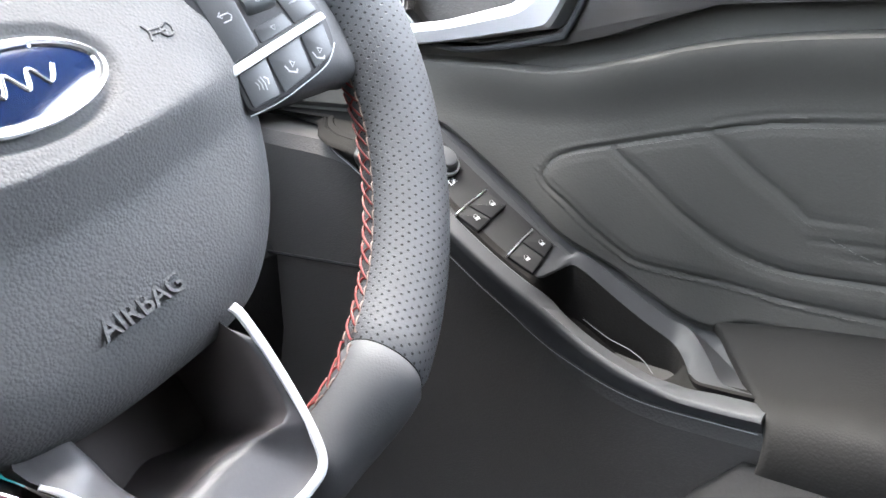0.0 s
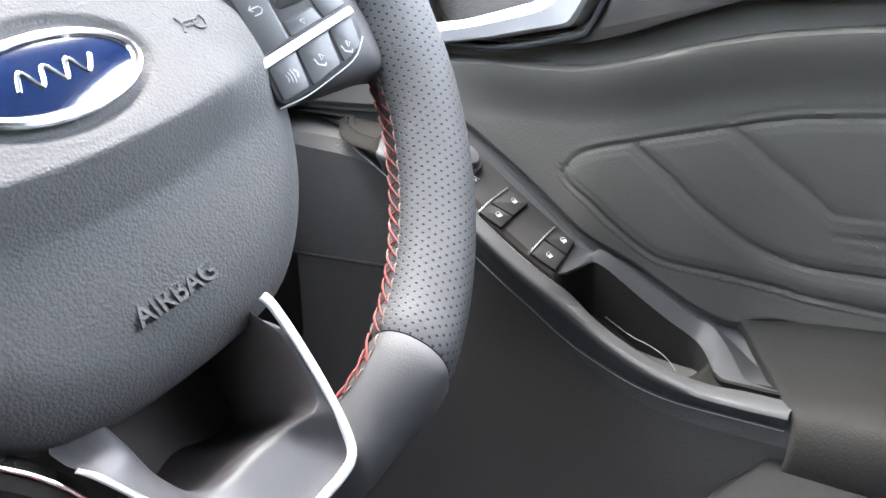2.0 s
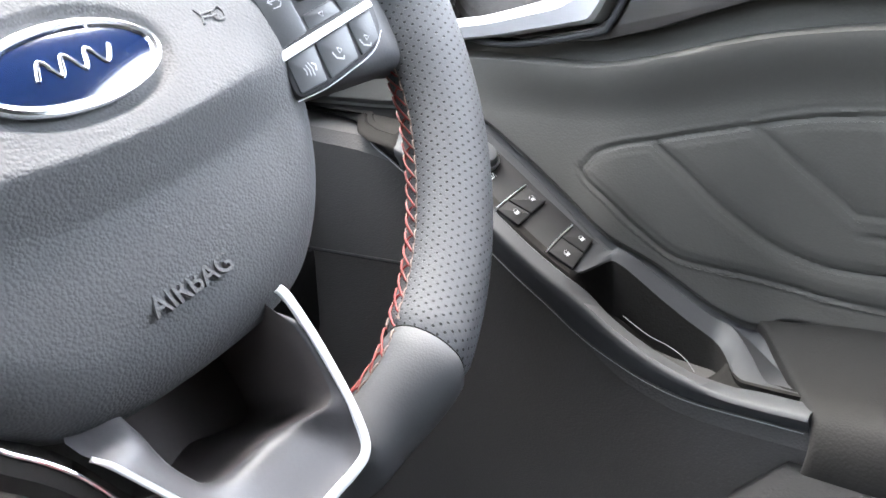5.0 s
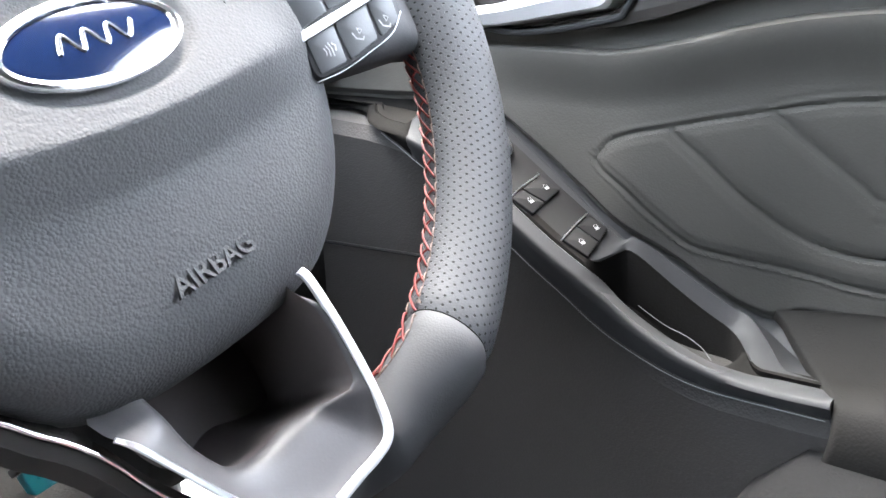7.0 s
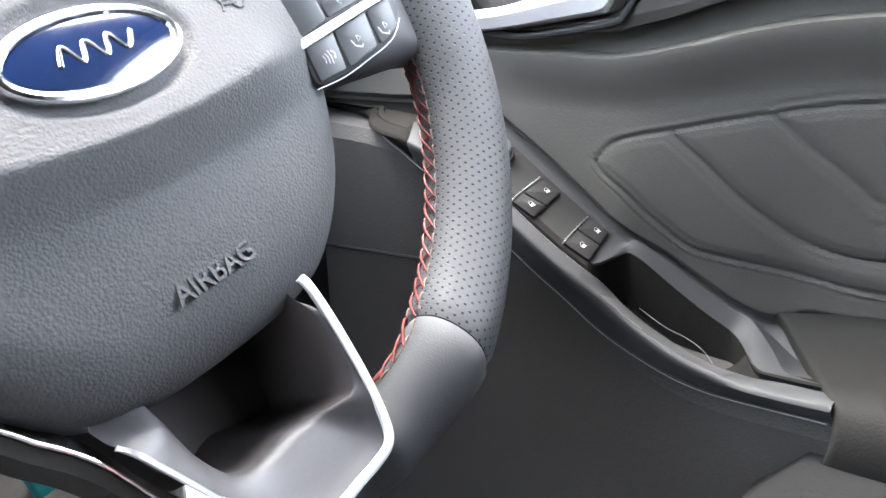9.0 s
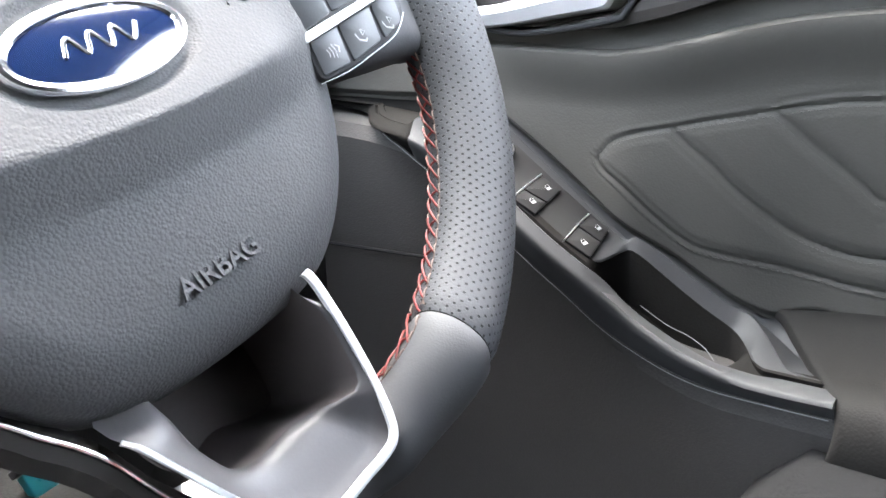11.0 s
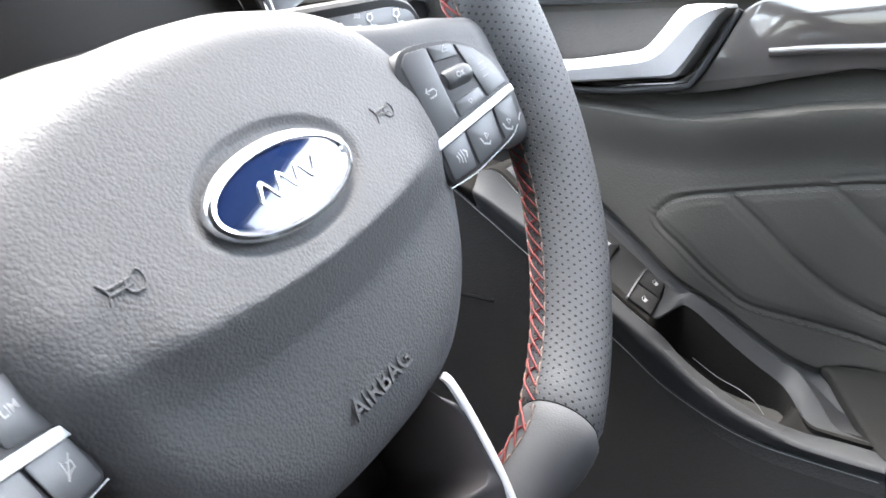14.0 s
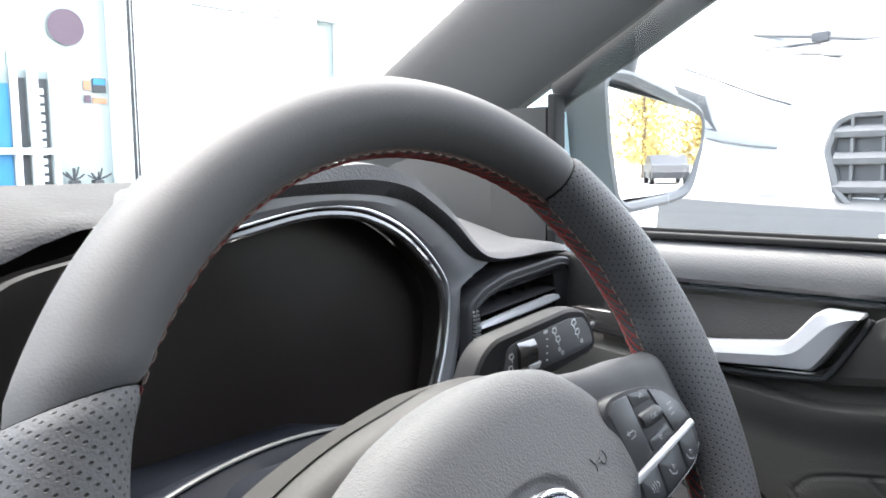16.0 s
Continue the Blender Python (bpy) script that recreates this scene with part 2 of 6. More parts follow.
def tube(bm, pts, ra, rb=None, seg=8, closed=False, up=(0, 0, 1)):
    """A bar of elliptic section (ra across, rb along up) along pts."""
    rb = ra if rb is None else rb
    pts = [Vector(p) for p in pts]
    rows = []
    n = len(pts)
    for i, p in enumerate(pts):
        a = pts[(i - 1) % n] if closed or i > 0 else p
        b = pts[(i + 1) % n] if closed or i < n - 1 else p
        d = (b - a).normalized()
        side = d.cross(Vector(up)).normalized()
        nrm = side.cross(d)
        rows.append([p + side * ra * math.cos(t) + nrm * rb * math.sin(t) for t in (2 * math.pi * k / seg for k in range(seg))])
    if closed:
        rows.append(rows[0])
        rings(bm, rows)
        bmesh.ops.remove_doubles(bm, verts=bm.verts, dist=1e-6)
    else:
        rings(bm, rows, cap=(True, True))
    return bm


def inset(poly, d):
    """A 2D outline (counter-clockwise) moved inwards by d."""
    out = []
    n = len(poly)
    for i in range(n):
        p, a, b = Vector(poly[i]), Vector(poly[i - 1]), Vector(poly[(i + 1) % n])
        e1, e2 = (p - a).normalized(), (b - p).normalized()
        n1, n2 = Vector((-e1.y, e1.x)), Vector((-e2.y, e2.x))
        m = n1 + n2
        m = m / max(0.35, m.length_squared / 2) if m.length > 1e-6 else n1
        out.append(tuple(p + m * d))
    return out


def soften(poly, r, k=4):
    """Rounds the corners of a 2D outline by radius r."""
    out = []
    n = len(poly)
    for i in range(n):
        p, a, b = Vector(poly[i]), Vector(poly[i - 1]), Vector(poly[(i + 1) % n])
        d1, d2 = min(r, (a - p).length * 0.45), min(r, (b - p).length * 0.45)
        s, e = p + (a - p).normalized() * d1, p + (b - p).normalized() * d2
        for j in range(k + 1):
            t = j / k
            out.append(tuple(s * (1 - t) ** 2 + p * 2 * t * (1 - t) + e * t * t))
    return out


def ccw(poly):
    s = sum(poly[i - 1][0] * poly[i][1] - poly[i][0] * poly[i - 1][1] for i in range(len(poly)))
    return list(poly) if s > 0 else list(poly)[::-1]


def slab(bm, poly, lo, hi, to3d, bevel=0.0008):
    """A plate with rounded top edge: outline poly between the heights lo and hi (numbers), placed by to3d(a, b, h)."""
    poly = ccw(poly)
    rows = [[to3d(a, b, lo) for a, b in poly], [to3d(a, b, hi - bevel) for a, b in poly],
            [to3d(a, b, hi - bevel * 0.3) for a, b in inset(poly, bevel * 0.3)], [to3d(a, b, hi) for a, b in inset(poly, bevel)]]
    return rings(bm, rows, cap=(True, True))


def box(bm, lo, hi, bevel=0.0):
    """A box between two corners, with its edges bevelled."""
    r = bmesh.ops.create_cube(bm, size=1.0)
    lo, hi = Vector(lo), Vector(hi)
    for v in r["verts"]:
        v.co = Vector((lo[i] + (v.co[i] + 0.5) * (hi[i] - lo[i]) for i in range(3)))
    if bevel:
        es = list({e for v in r["verts"] for e in v.link_edges})
        bmesh.ops.bevel(bm, geom=es, offset=bevel, segments=3, profile=0.5, affect="EDGES")
    return bm


def curve_through(pts, n):
    """n points of a smooth curve through pts (Catmull-Rom)."""
    pts = [Vector(p) for p in pts]
    out = []
    m = len(pts) - 1
    for i in range(n):
        t = i * m / (n - 1)
        k = min(int(t), m - 1)
        t -= k
        a, b, c, d = pts[max(k - 1, 0)], pts[k], pts[k + 1], pts[min(k + 2, m)]
        out.append(0.5 * ((2 * b) + (c - a) * t + (2 * a - 5 * b + 4 * c - d) * t * t + (3 * b - a - 3 * c + d) * t ** 3))
    return out


def step(a, b, t):
    t = min(1, max(0, (t - a) / (b - a)))
    return t * t * (3 - 2 * t)


def letters(text, size, depth, material, parent, m, name="lettering", label=""):
    """Raised words in the built-in font, as one mesh."""
    cu = bpy.data.curves.new("font", "FONT")
    cu.body, cu.size, cu.extrude, cu.align_x, cu.align_y = text, size, depth, "CENTER", "CENTER"
    cu.offset = size * 0.012
    tmp = bpy.data.objects.new("font", cu)
    me = bpy.data.meshes.new_from_object(tmp)
    bpy.data.objects.remove(tmp)
    me.materials.append(material)
    me.transform(m)
    ob = new(name, me)
    ob.parent = parent
    return tagged(ob, label)

# ---- steering wheel (own axes: u to its right, v to its top, n towards the driver) ----
RAKE, SPIN = radians(21.69), radians(13.86)
_vy = Vector((0, math.sin(RAKE), math.cos(RAKE)))
_u = Vector((1, 0, 0)) * math.cos(SPIN) + _vy * math.sin(SPIN)
_v = Vector((-1, 0, 0)) * math.sin(SPIN) + _vy * math.cos(SPIN)
_n = Vector((0, -math.cos(RAKE), math.sin(RAKE)))
WHEEL = Matrix.Translation((0, 0, 0.95)) @ Matrix((_u, _v, _n)).transposed().to_4x4()
wheel = thing("steering_wheel", WHEEL, "black leather sports steering wheel with red stitching, turned slightly", "steering wheel")
RIM, RA, RB = 0.1672, 0.0152, 0.0165
# thickening of the grips on their inner side, by the angle from the spoke
GRIP = ((-80, 0.0), (-62, 0.0050), (-30, 0.0070), (-12, 0.0105), (-4, 0.0140), (4, 0.0155), (14, 0.0105), (28, 0.0048), (44, 0.0))


def blend(table, t):
    if t <= table[0][0]:
        return table[0][1]
    for (a, p), (b, q) in zip(table, table[1:]):
        if t <= b:
            return p + (q - p) * step(a, b, t)
    return table[-1][1]



def rim_point(a, phi, grow=0.0):
    """Point of the rim: a round the wheel, phi round the section (0 outward, 90 towards the driver), degrees."""
    a, phi = radians(a), radians(phi)
    low = 1 - step(9, 23, abs((math.degrees(a) % 360) - 270))
    side = math.degrees(a) % 360
    side = side if side <= 90 else (180 - side if side < 270 else side - 360)
    bulge = blend(GRIP, side)
    r = RIM + (RA + grow + bulge * (1.0 if math.cos(phi) < 0 else 0.0)) * math.cos(phi)
    return (r * math.cos(a), r * math.sin(a), (RB + grow) * math.sin(phi) * (1 - 0.25 * low) - 0.0145 * low - 0.013 * (1 - step(4, 9.5, abs((math.degrees(a) % 360) - 270))))


def rim_section(name, a0, a1, material, grow, label, slant0=0.0, slant1=0.0):
    steps, seg = max(8, int(abs(a1 - a0) / 1.5)), 48
    rows, arcs = [], []
    for i in range(steps + 1):
        t = i / steps
        a = a0 + (a1 - a0) * t
        edge = min(t, 1 - t) * abs(a1 - a0)
        g = grow - 0.0014 * (1 - step(0, 0.8, edge))
        lean = slant0 * (1 - t) ** 6 + slant1 * t ** 6
        rows.append([rim_point(a + lean * (1 + math.cos(2 * math.pi * j / seg)) / 2, 360 * j / seg, g) for j in range(seg)])
        arcs.append(radians(a) * RIM)
    length = 2 * math.pi * (RA + RB) / 2 / seg
    bm = rings(bmesh.new(), rows, cap=(True, True), uvs=lambda i, j: (arcs[i], j * length))
    return part(name, bm, material, wheel, label)


rim_section("rim_top", 41.8, 134.0, M_LEATHER, 0.0, "smooth black leather", -1.4, 6.5)
rim_section("grip", -64.8, 41.6, M_PERF, 0.0006, "perforated black leather", -2.2, -1.4)
rim_section("grip", 134.2, 244.6, M_PERF, 0.0006, "perforated black leather", 6.5, 2.2)
rim_section("rim_bottom", 244.8, 295.0, M_LEATHER, 0.0006, "smooth black leather", 2.2, -2.2)


def stitching(a0, a1):
    """Red threads that cross the seam on the rim's inner side, with pale loops along both edges."""
    red, pale = bmesh.new(), bmesh.new()
    n = int(abs(a1 - a0) * radians(1) * (RIM - RA) / 0.0068)
    rng = random.Random(int(a0 * 10))
    da = (a1 - a0) / n
    lo, hi = 179, 209
    for i in range(n):
        a = a0 + da * i
        j = rng.uniform(-0.10, 0.10)
        pts = [rim_point(a + da * (t + j * t), lo + (hi - lo) * p, g) for t, p, g in ((1.50, 1.0, 0.0004), (1.40, 0.94, 0.0013), (0.72, 0.62, 0.0017), (0.28, 0.38, 0.0017), (-0.40, 0.06, 0.0013), (-0.50, 0.0, 0.0004))]
        tube(red, pts, 0.00050 * rng.uniform(0.85, 1.1), seg=6)
        if i % 2:
            pts = [rim_point(a + da * (t + j * t), lo + (hi - lo) * p, g) for t, p, g in ((0.25, 0.85, 0.0006), (0.4, 0.62, 0.0012), (0.62, 0.38, 0.0012), (0.8, 0.12, 0.0006))]
            tube(red, pts, 0.00048, seg=6)
        for ph, s in ((hi + 1, 0.05), (lo - 1, 0.45)):
            s += rng.uniform(-0.05, 0.05)
            tube(pale, [rim_point(a + da * t, ph, g) for t, g in ((s, 0.0005), (s + 0.12, 0.0011), (s + 0.5, 0.0011), (s + 0.62, 0.0005))], 0.00036, seg=5)
    tagged(part("stitching", red, M_RED, wheel, "red cross stitching", sharp=80), kind="stuff")
    tagged(part("edge_stitching", pale, M_TAN, wheel, "pale edge stitching", sharp=80), kind="stuff")


def groove(a0, a1):
    rows = []
    for i in range(60):
        a = a0 + (a1 - a0) * i / 59
        rows.append([rim_point(a, ph, g) for ph, g in ((174, 0.0000), (178, 0.0008), (210, 0.0008), (214, 0.0000))])
    return part("stitch_groove", rings(bmesh.new(), rows, closed=False), M_GROOVE, wheel, "dark brown seam under the stitches")


for a0, a1 in ((-64, 40), (41, 133.5), (135, 244), (246, 259), (281, 294)):
    groove(a0, a1)
    stitching(a0, a1)

# airbag pad
PAD_HALF = ((0.0, 0.0505), (0.025, 0.0492), (0.045, 0.0452), (0.062, 0.0398), (0.0765, 0.0315), (0.0885, 0.0165), (0.0938, -0.002), (0.0930, -0.022),
            (0.0890, -0.042), (0.0820, -0.060), (0.0715, -0.078), (0.0590, -0.0930), (0.0455, -0.1020), (0.0250, -0.1065), (0.0, -0.1075))
_half = [tuple(p) for p in curve_through([(*p, 0) for p in PAD_HALF], 57)]
PAD_LINE = [(a, b) for a, b, _ in _half] + [(-a, b) for a, b, _ in _half[-2:0:-1]]


def UPPER(u, v):
    return 0.0084 - 0.20 * (v + 0.0096) - 1.2 * max(0.0, v - 0.01) ** 2 - 0.35 * u * u


def pad_face(u, v):
    """Height of the pad's face: it rises towards a crease that runs across it and steps back below."""
    line = -0.0348 + 1.5 * u * u
    fade = 1 - step(0.050, 0.074, abs(u))
    if v >= line:
        h = UPPER(u, v) - (1 - fade) * 0.16 * max(0.0, -0.01 - v)
    else:
        d = line - v
        h = UPPER(u, line) - (1 - fade) * 0.16 * max(0.0, -0.01 - line)
        h -= (0.0082 * fade + 0.0040 * (1 - fade)) * (0.45 * min(1.0, d / 0.016) + 0.55 * step(-0.004, 0.0165, d)) + 0.10 * max(0.0, d - 0.012)
    h -= 3.2 * max(0.0, -0.062 - v) ** 2
    e = (u / 0.0345) ** 2 + ((v + 0.0088) / 0.0190) ** 2
    return h - 0.0020 * (1 - step(0.80, 1.05, e))


def pad_mesh():
    bm = bmesh.new()
    c = Vector((0, -0.02))
    rows = []
    for i in range(64):
        s = 0.03 + 0.97 * i / 63
        row = []
        for u, v in PAD_LINE:
            p = c + (Vector((u, v)) - c) * s
            t = max(0, (s - 0.76) / 0.24)
            row.append((p.x, p.y, pad_face(p.x, p.y) - 0.017 * (1 - math.sqrt(max(0, 1 - t ** 2.4)))))
        rows.append(row)
    last = rows[-1]
    for d, k in ((0.004, 1.0), (0.014, 0.985), (0.03, 0.95)):
        rows.append([(x * k, y * k, z - d) for x, y, z in last])
    return rings(bm, rows, cap=(True, True))


# smooth body behind the pad that runs into the spokes
SHELL_LINE = [(0.0, 0.054), (0.030, 0.0515), (0.055, 0.0445), (0.075, 0.0340), (0.092, 0.0225), (0.100, 0.008), (0.096, -0.020), (0.086, -0.042), (0.070, -0.062), (0.045, -0.080), (0.0, -0.088),
              (-0.045, -0.080), (-0.070, -0.062), (-0.088, -0.042), (-0.104, -0.030), (-0.111, 0.0), (-0.109, 0.020), (-0.101, 0.036), (-0.090, 0.0450), (-0.073, 0.0508), (-0.050, 0.0545), (-0.025, 0.0555)]


def hub_shell():
    line = [Vector(p).to_2d() for p in curve_through([(*p, 0) for p in SHELL_LINE + SHELL_LINE[:1]], 111)][:-1]
    c = Vector((0, -0.015))
    rows = []
    for d, h in ((0.0, -0.060), (0.0, -0.034), (0.0008, -0.0135), (0.0026, -0.0072), (0.0055, -0.0032), (0.0095, -0.0008), (0.016, 0.0), (0.030, 0.0)):
        row = []
        for p in line:
            q = p + (c - p).normalized() * d
            top = UPPER(q.x, q.y) - 0.0200 - 0.024 * (1 - step(-0.055, -0.015, q.y))
            row.append((q.x, q.y, top + h if h > -0.02 else h - 0.006))
        rows.append(row)
    part("hub_shell", rings(bmesh.new(), rows, cap=(True, True)), M_HUB, wheel, "smooth satin black body behind the pad", sharp=50)


hub_shell()
pad = part("airbag_pad", pad_mesh(), M_PAD, wheel, "grained black vinyl airbag cover", sharp=85)
letters("AIRBAG", 0.0092, 0.0006, M_PAD, pad, pose(-0.0003, -0.0803, pad_face(0.0, -0.0803) + 0.0004, -6, 0, 2), "lettering", "raised black letters")


def badge():
    bm = bmesh.new()
    cy, a, b = -0.0088, 0.0304, 0.0143
    up = lambda u, v, h: (u, v + cy, UPPER(0, cy) - 0.0014 - 0.20 * v + h - 0.45 * u * u)
    oval = lambda ka, kb: [(ka * math.cos(2 * math.pi * i / 72), kb * math.sin(2 * math.pi * i / 72)) for i in range(72)]
    prof = ((0, 0.0), (0, 0.0022), (0.0006, 0.0032), (0.0018, 0.0037), (0.0032, 0.0034), (0.0040, 0.0024))
    rings(bm, [[up(u, v, h) for u, v in oval(a - d, b - d)] for d, h in prof])
    ring = part("badge_ring", bm, M_BRIGHT, wheel, "bright chrome oval ring")
    bm = bmesh.new()
    rows = [[up(u * s, v * s, 0.0026 + 0.0012 * (1 - s * s)) for u, v in oval(a - 0.0039, b - 0.0039)] for s in (1, 0.85, 0.6, 0.3, 0.05)]
    rings(bm, rows, cap=(False, True))
    part("badge_field", bm, M_BLUE, ring, "glossy dark blue oval field")
    bm = bmesh.new()
    wave = [(-0.0125, -0.0022), (-0.0090, 0.0030), (-0.0055, -0.0026), (-0.0018, 0.0030), (0.0022, -0.0026), (0.0058, 0.0030), (0.0095, -0.0024), (0.0135, 0.0024)]
    tube(bm, [up(p.x, p.y, 0.0038) for p in curve_through([(*q, 0) for q in wave], 110)], 0.0007, 0.0004, seg=6)
    part("badge_mark", bm, M_BRIGHT, ring, "plain silver wavy stroke")


badge()


def horn_mark(u, v, k):
    """Raised horn outline on the pad."""
    bm = bmesh.new()
    h = lambda a, b: (a, b, pad_face(a, b) + 0.0001)
    for pts in (((-6, 3.4), (-4.6, 0), (-6, -3.4)), ((-4.6, 0.9), (2.5, 0.9)), ((-4.6, -0.9), (2.5, -0.9)),
                ((2.5, 0.9), (5, 2.2), (6.2, 0), (5, -3.2), (1.5, -3.2), (0.2, -1), (1.2, 0.9))):
        tube(bm, [h(u + p.x * k, v + p.y * k) for p in curve_through([(*q, 0) for q in pts], 12)], 0.00045, seg=6)
    part("horn_mark", bm, M_PAD, pad, "raised horn outline")


horn_mark(0.0560, -0.0060, 0.00088)
horn_mark(-0.0590, -0.0098, 0.00095)

# side spokes with their button panels
POD_SLOPE = 0.29


def spoke(side):
    rows = []
    for u, v0, v1, n0, n1 in ((0.050, -0.045, 0.036, -0.036, -0.012), (0.075, -0.042, 0.029, -0.032, -0.006), (0.095, -0.043, 0.0215, -0.027, 0.0),
                              (0.115, -0.046, 0.0170, -0.022, 0.0045), (0.130, -0.048, 0.0120, -0.017, 0.0065), (0.142, -0.052, 0.0095, -0.013, 0.0050), (0.153, -0.056, 0.010, -0.008, 0.001)):
        line = soften([(v0, n0), (v1, n0), (v1, n1), (v0, n1)], 0.011, 6)
        rows.append([(side * u, a, b) for a, b in line])
    smooth = []
    for i in range(37):
        t = i * (len(rows) - 1) / 36
        k = min(int(t), len(rows) - 2)
        smooth.append([tuple(Vector(p).lerp(Vector(q), t - k)) for p, q in zip(rows[k], rows[k + 1])])
    part("spoke", rings(bmesh.new(), smooth, cap=(True, True)), M_LEATHER, wheel, "black leather spoke")


def pod(side):
    """Button panel on a spoke: bezel, buttons, rocker and chrome strip."""
    def at(u, v, h):
        if side < 0:
            return (-u - 0.0095, v - 0.004, -0.0030 + POD_SLOPE * (u - 0.0755) + h)
        return (u, v, 0.0046 + POD_SLOPE * (u - 0.0755) + h)

    def plate(poly, lo, hi, mat, name, parent, label="", r=0.0012, bevel=0.00035):
        return part(name, slab(bmesh.new(), soften(ccw(poly), r), lo, hi, at, bevel), mat, parent, label)

    outer = [(0.0742, 0.0040), (0.0800, 0.0096), (0.0900, 0.0085), (0.1020, 0.0048), (0.1125, -0.0018), (0.1190, -0.0110), (0.1205, -0.0225),
             (0.1185, -0.0340), (0.1110, -0.0400), (0.0920, -0.0435), (0.0738, -0.0440), (0.0748, -0.0300), (0.0756, -0.0150)]
    base = plate(outer, -0.010, 0.0002, M_PLASTIC, "button_panel", wheel, "black button panel", 0.004)
    if side > 0:
        plate([(0.0772, 0.0040), (0.0815, 0.0076), (0.0905, 0.0062), (0.0897, -0.0232), (0.0768, -0.0256), (0.0778, -0.0100)], -0.004, 0.0010, M_BUTTON, "button", base)
    else:
        plate([(0.0772, 0.0040), (0.0815, 0.0076), (0.0905, 0.0062), (0.0902, -0.0074), (0.0778, -0.0086)], -0.004, 0.0010, M_BUTTON, "button", base)
        plate([(0.0778, -0.0092), (0.0902, -0.0080), (0.0897, -0.0232), (0.0768, -0.0256)], -0.004, 0.0010, M_BUTTON, "button", base)
    plate([(0.1030, 0.0026), (0.1105, -0.0026), (0.1160, -0.0110), (0.1178, -0.0206), (0.1068, -0.0218), (0.1050, -0.0100)], -0.004, 0.0010, M_BUTTON, "button", base)
    plate([(0.0914, 0.0060), (0.1022, 0.0032), (0.1028, -0.0020), (0.0913, -0.0002)], -0.004, 0.0008, M_BUTTON, "button", base)
    plate([(0.0912, -0.0172), (0.1046, -0.0160), (0.1060, -0.0218), (0.0908, -0.0230)], -0.004, 0.0008, M_BUTTON, "button", base)
    plate([(0.0914, -0.0006), (0.1028, -0.0024), (0.1046, -0.0158), (0.0913, -0.0170)], -0.004, -0.0022, M_GLOSS, "well", base)
    bm = bmesh.new()
    rows = []
    for i in range(9):
        u = 0.0920 + 0.0122 * i / 8
        v, r = -0.0088 - 0.07 * (u - 0.098), 0.0042 * (1 if 0 < i < 8 else 0.85)
        rows.append([at(u, v + r * math.cos(2 * math.pi * j / 20), -0.0008 + r * 0.8 * math.sin(2 * math.pi * j / 20)) for j in range(20)])
    roller = part("roller", rings(bm, rows, cap=(True, True)), M_BUTTON, base)
    plate([(0.0748, -0.0262), (0.1184, -0.0217), (0.1190, -0.0247), (0.0748, -0.0297)], -0.002, 0.0018, M_TRIM, "chrome_strip", base, "satin chrome strip", 0.0008)
    low = ((0.0765, 0.0892), (0.0900, 0.1052), (0.1062, 0.1172))
    for a, b in low:
        top = lambda u: -0.0298 + 0.103 * (u - 0.0748)
        bot = lambda u: -0.0424 + (0.0 if u < 0.095 else (u - 0.095) * 0.24)
        plate([(a, top(a)), (b, top(b)), (b - 0.0022, bot(b)), (a - 0.0012, bot(a))], -0.004, 0.0010, M_BUTTON, "button", base)
    bm = bmesh.new()
    tube(bm, [at(p.x, p.y, -0.0006) for p in curve_through([(0.0738, -0.0442, 0), (0.0850, -0.0446, 0), (0.0960, -0.0432, 0), (0.1110, -0.0402, 0), (0.1188, -0.0342, 0)], 20)], 0.0002, seg=6)
    part("edge_line", bm, M_SILVER, base, "thin silver edge line")
    # printed marks
    bm = bmesh.new()

    def stroke(pts, w=0.00025, h=0.00105):
        tube(bm, [at(u, v, h) for u, v in pts], w, 0.00008, seg=4)

    if side > 0:
        stroke([(0.0815, -0.0085), (0.0852, -0.0085), (0.0862, -0.0098), (0.0852, -0.0112), (0.0822, -0.0112)])
        stroke([(0.0826, -0.0073), (0.0812, -0.0085), (0.0826, -0.0096)])
        for dv in (0, -0.0026, -0.0052):
            stroke([(0.1090 + dv * 0.1, -0.0090 + dv), (0.1122 + dv * 0.1, -0.0090 + dv)])
        stroke([(0.0965, 0.0018), (0.0981, 0.0034), (0.0992, 0.0014), (0.0965, 0.0018)], h=0.00085)
        stroke([(0.0972, -0.0190), (0.0992, -0.0188), (0.0983, -0.0206), (0.0972, -0.0190)], h=0.00085)
        for c in (0.0962, 0.1090):
            stroke([(c - 0.002, -0.0338), (c - 0.0014, -0.0364), (c + 0.0010, -0.0378), (c + 0.0018, -0.0368)], 0.0004)
            stroke([(c + 0.0006, -0.0330), (c + 0.0006, -0.0354), (c + 0.0022, -0.0342), (c + 0.0006, -0.0330)])
        for k in range(3):
            stroke([(0.0808 + 0.0013 * k, -0.0345 + 0.0006 * k), (0.0813 + 0.0013 * k, -0.0360), (0.0808 + 0.0013 * k, -0.0375 - 0.0006 * k)])
        stroke([(0.0846, -0.0340), (0.0858, -0.0352), (0.0850, -0.0372)], 0.0004)
    else:
        stroke([(0.0812, -0.0030), (0.0822, -0.0008), (0.0840, 0.0), (0.0858, -0.0008), (0.0868, -0.0030)])
        stroke([(0.0840, -0.0034), (0.0852, -0.0014)])
        stroke([(0.0795, -0.0340), (0.0795, -0.0360), (0.0806, -0.0360), (0.0820, -0.0374), (0.0820, -0.0326), (0.0806, -0.0340), (0.0795, -0.0340)])
        stroke([(0.0790, -0.0322), (0.0826, -0.0378)])
        stroke([(0.1085, -0.0105), (0.1125, -0.0105)])
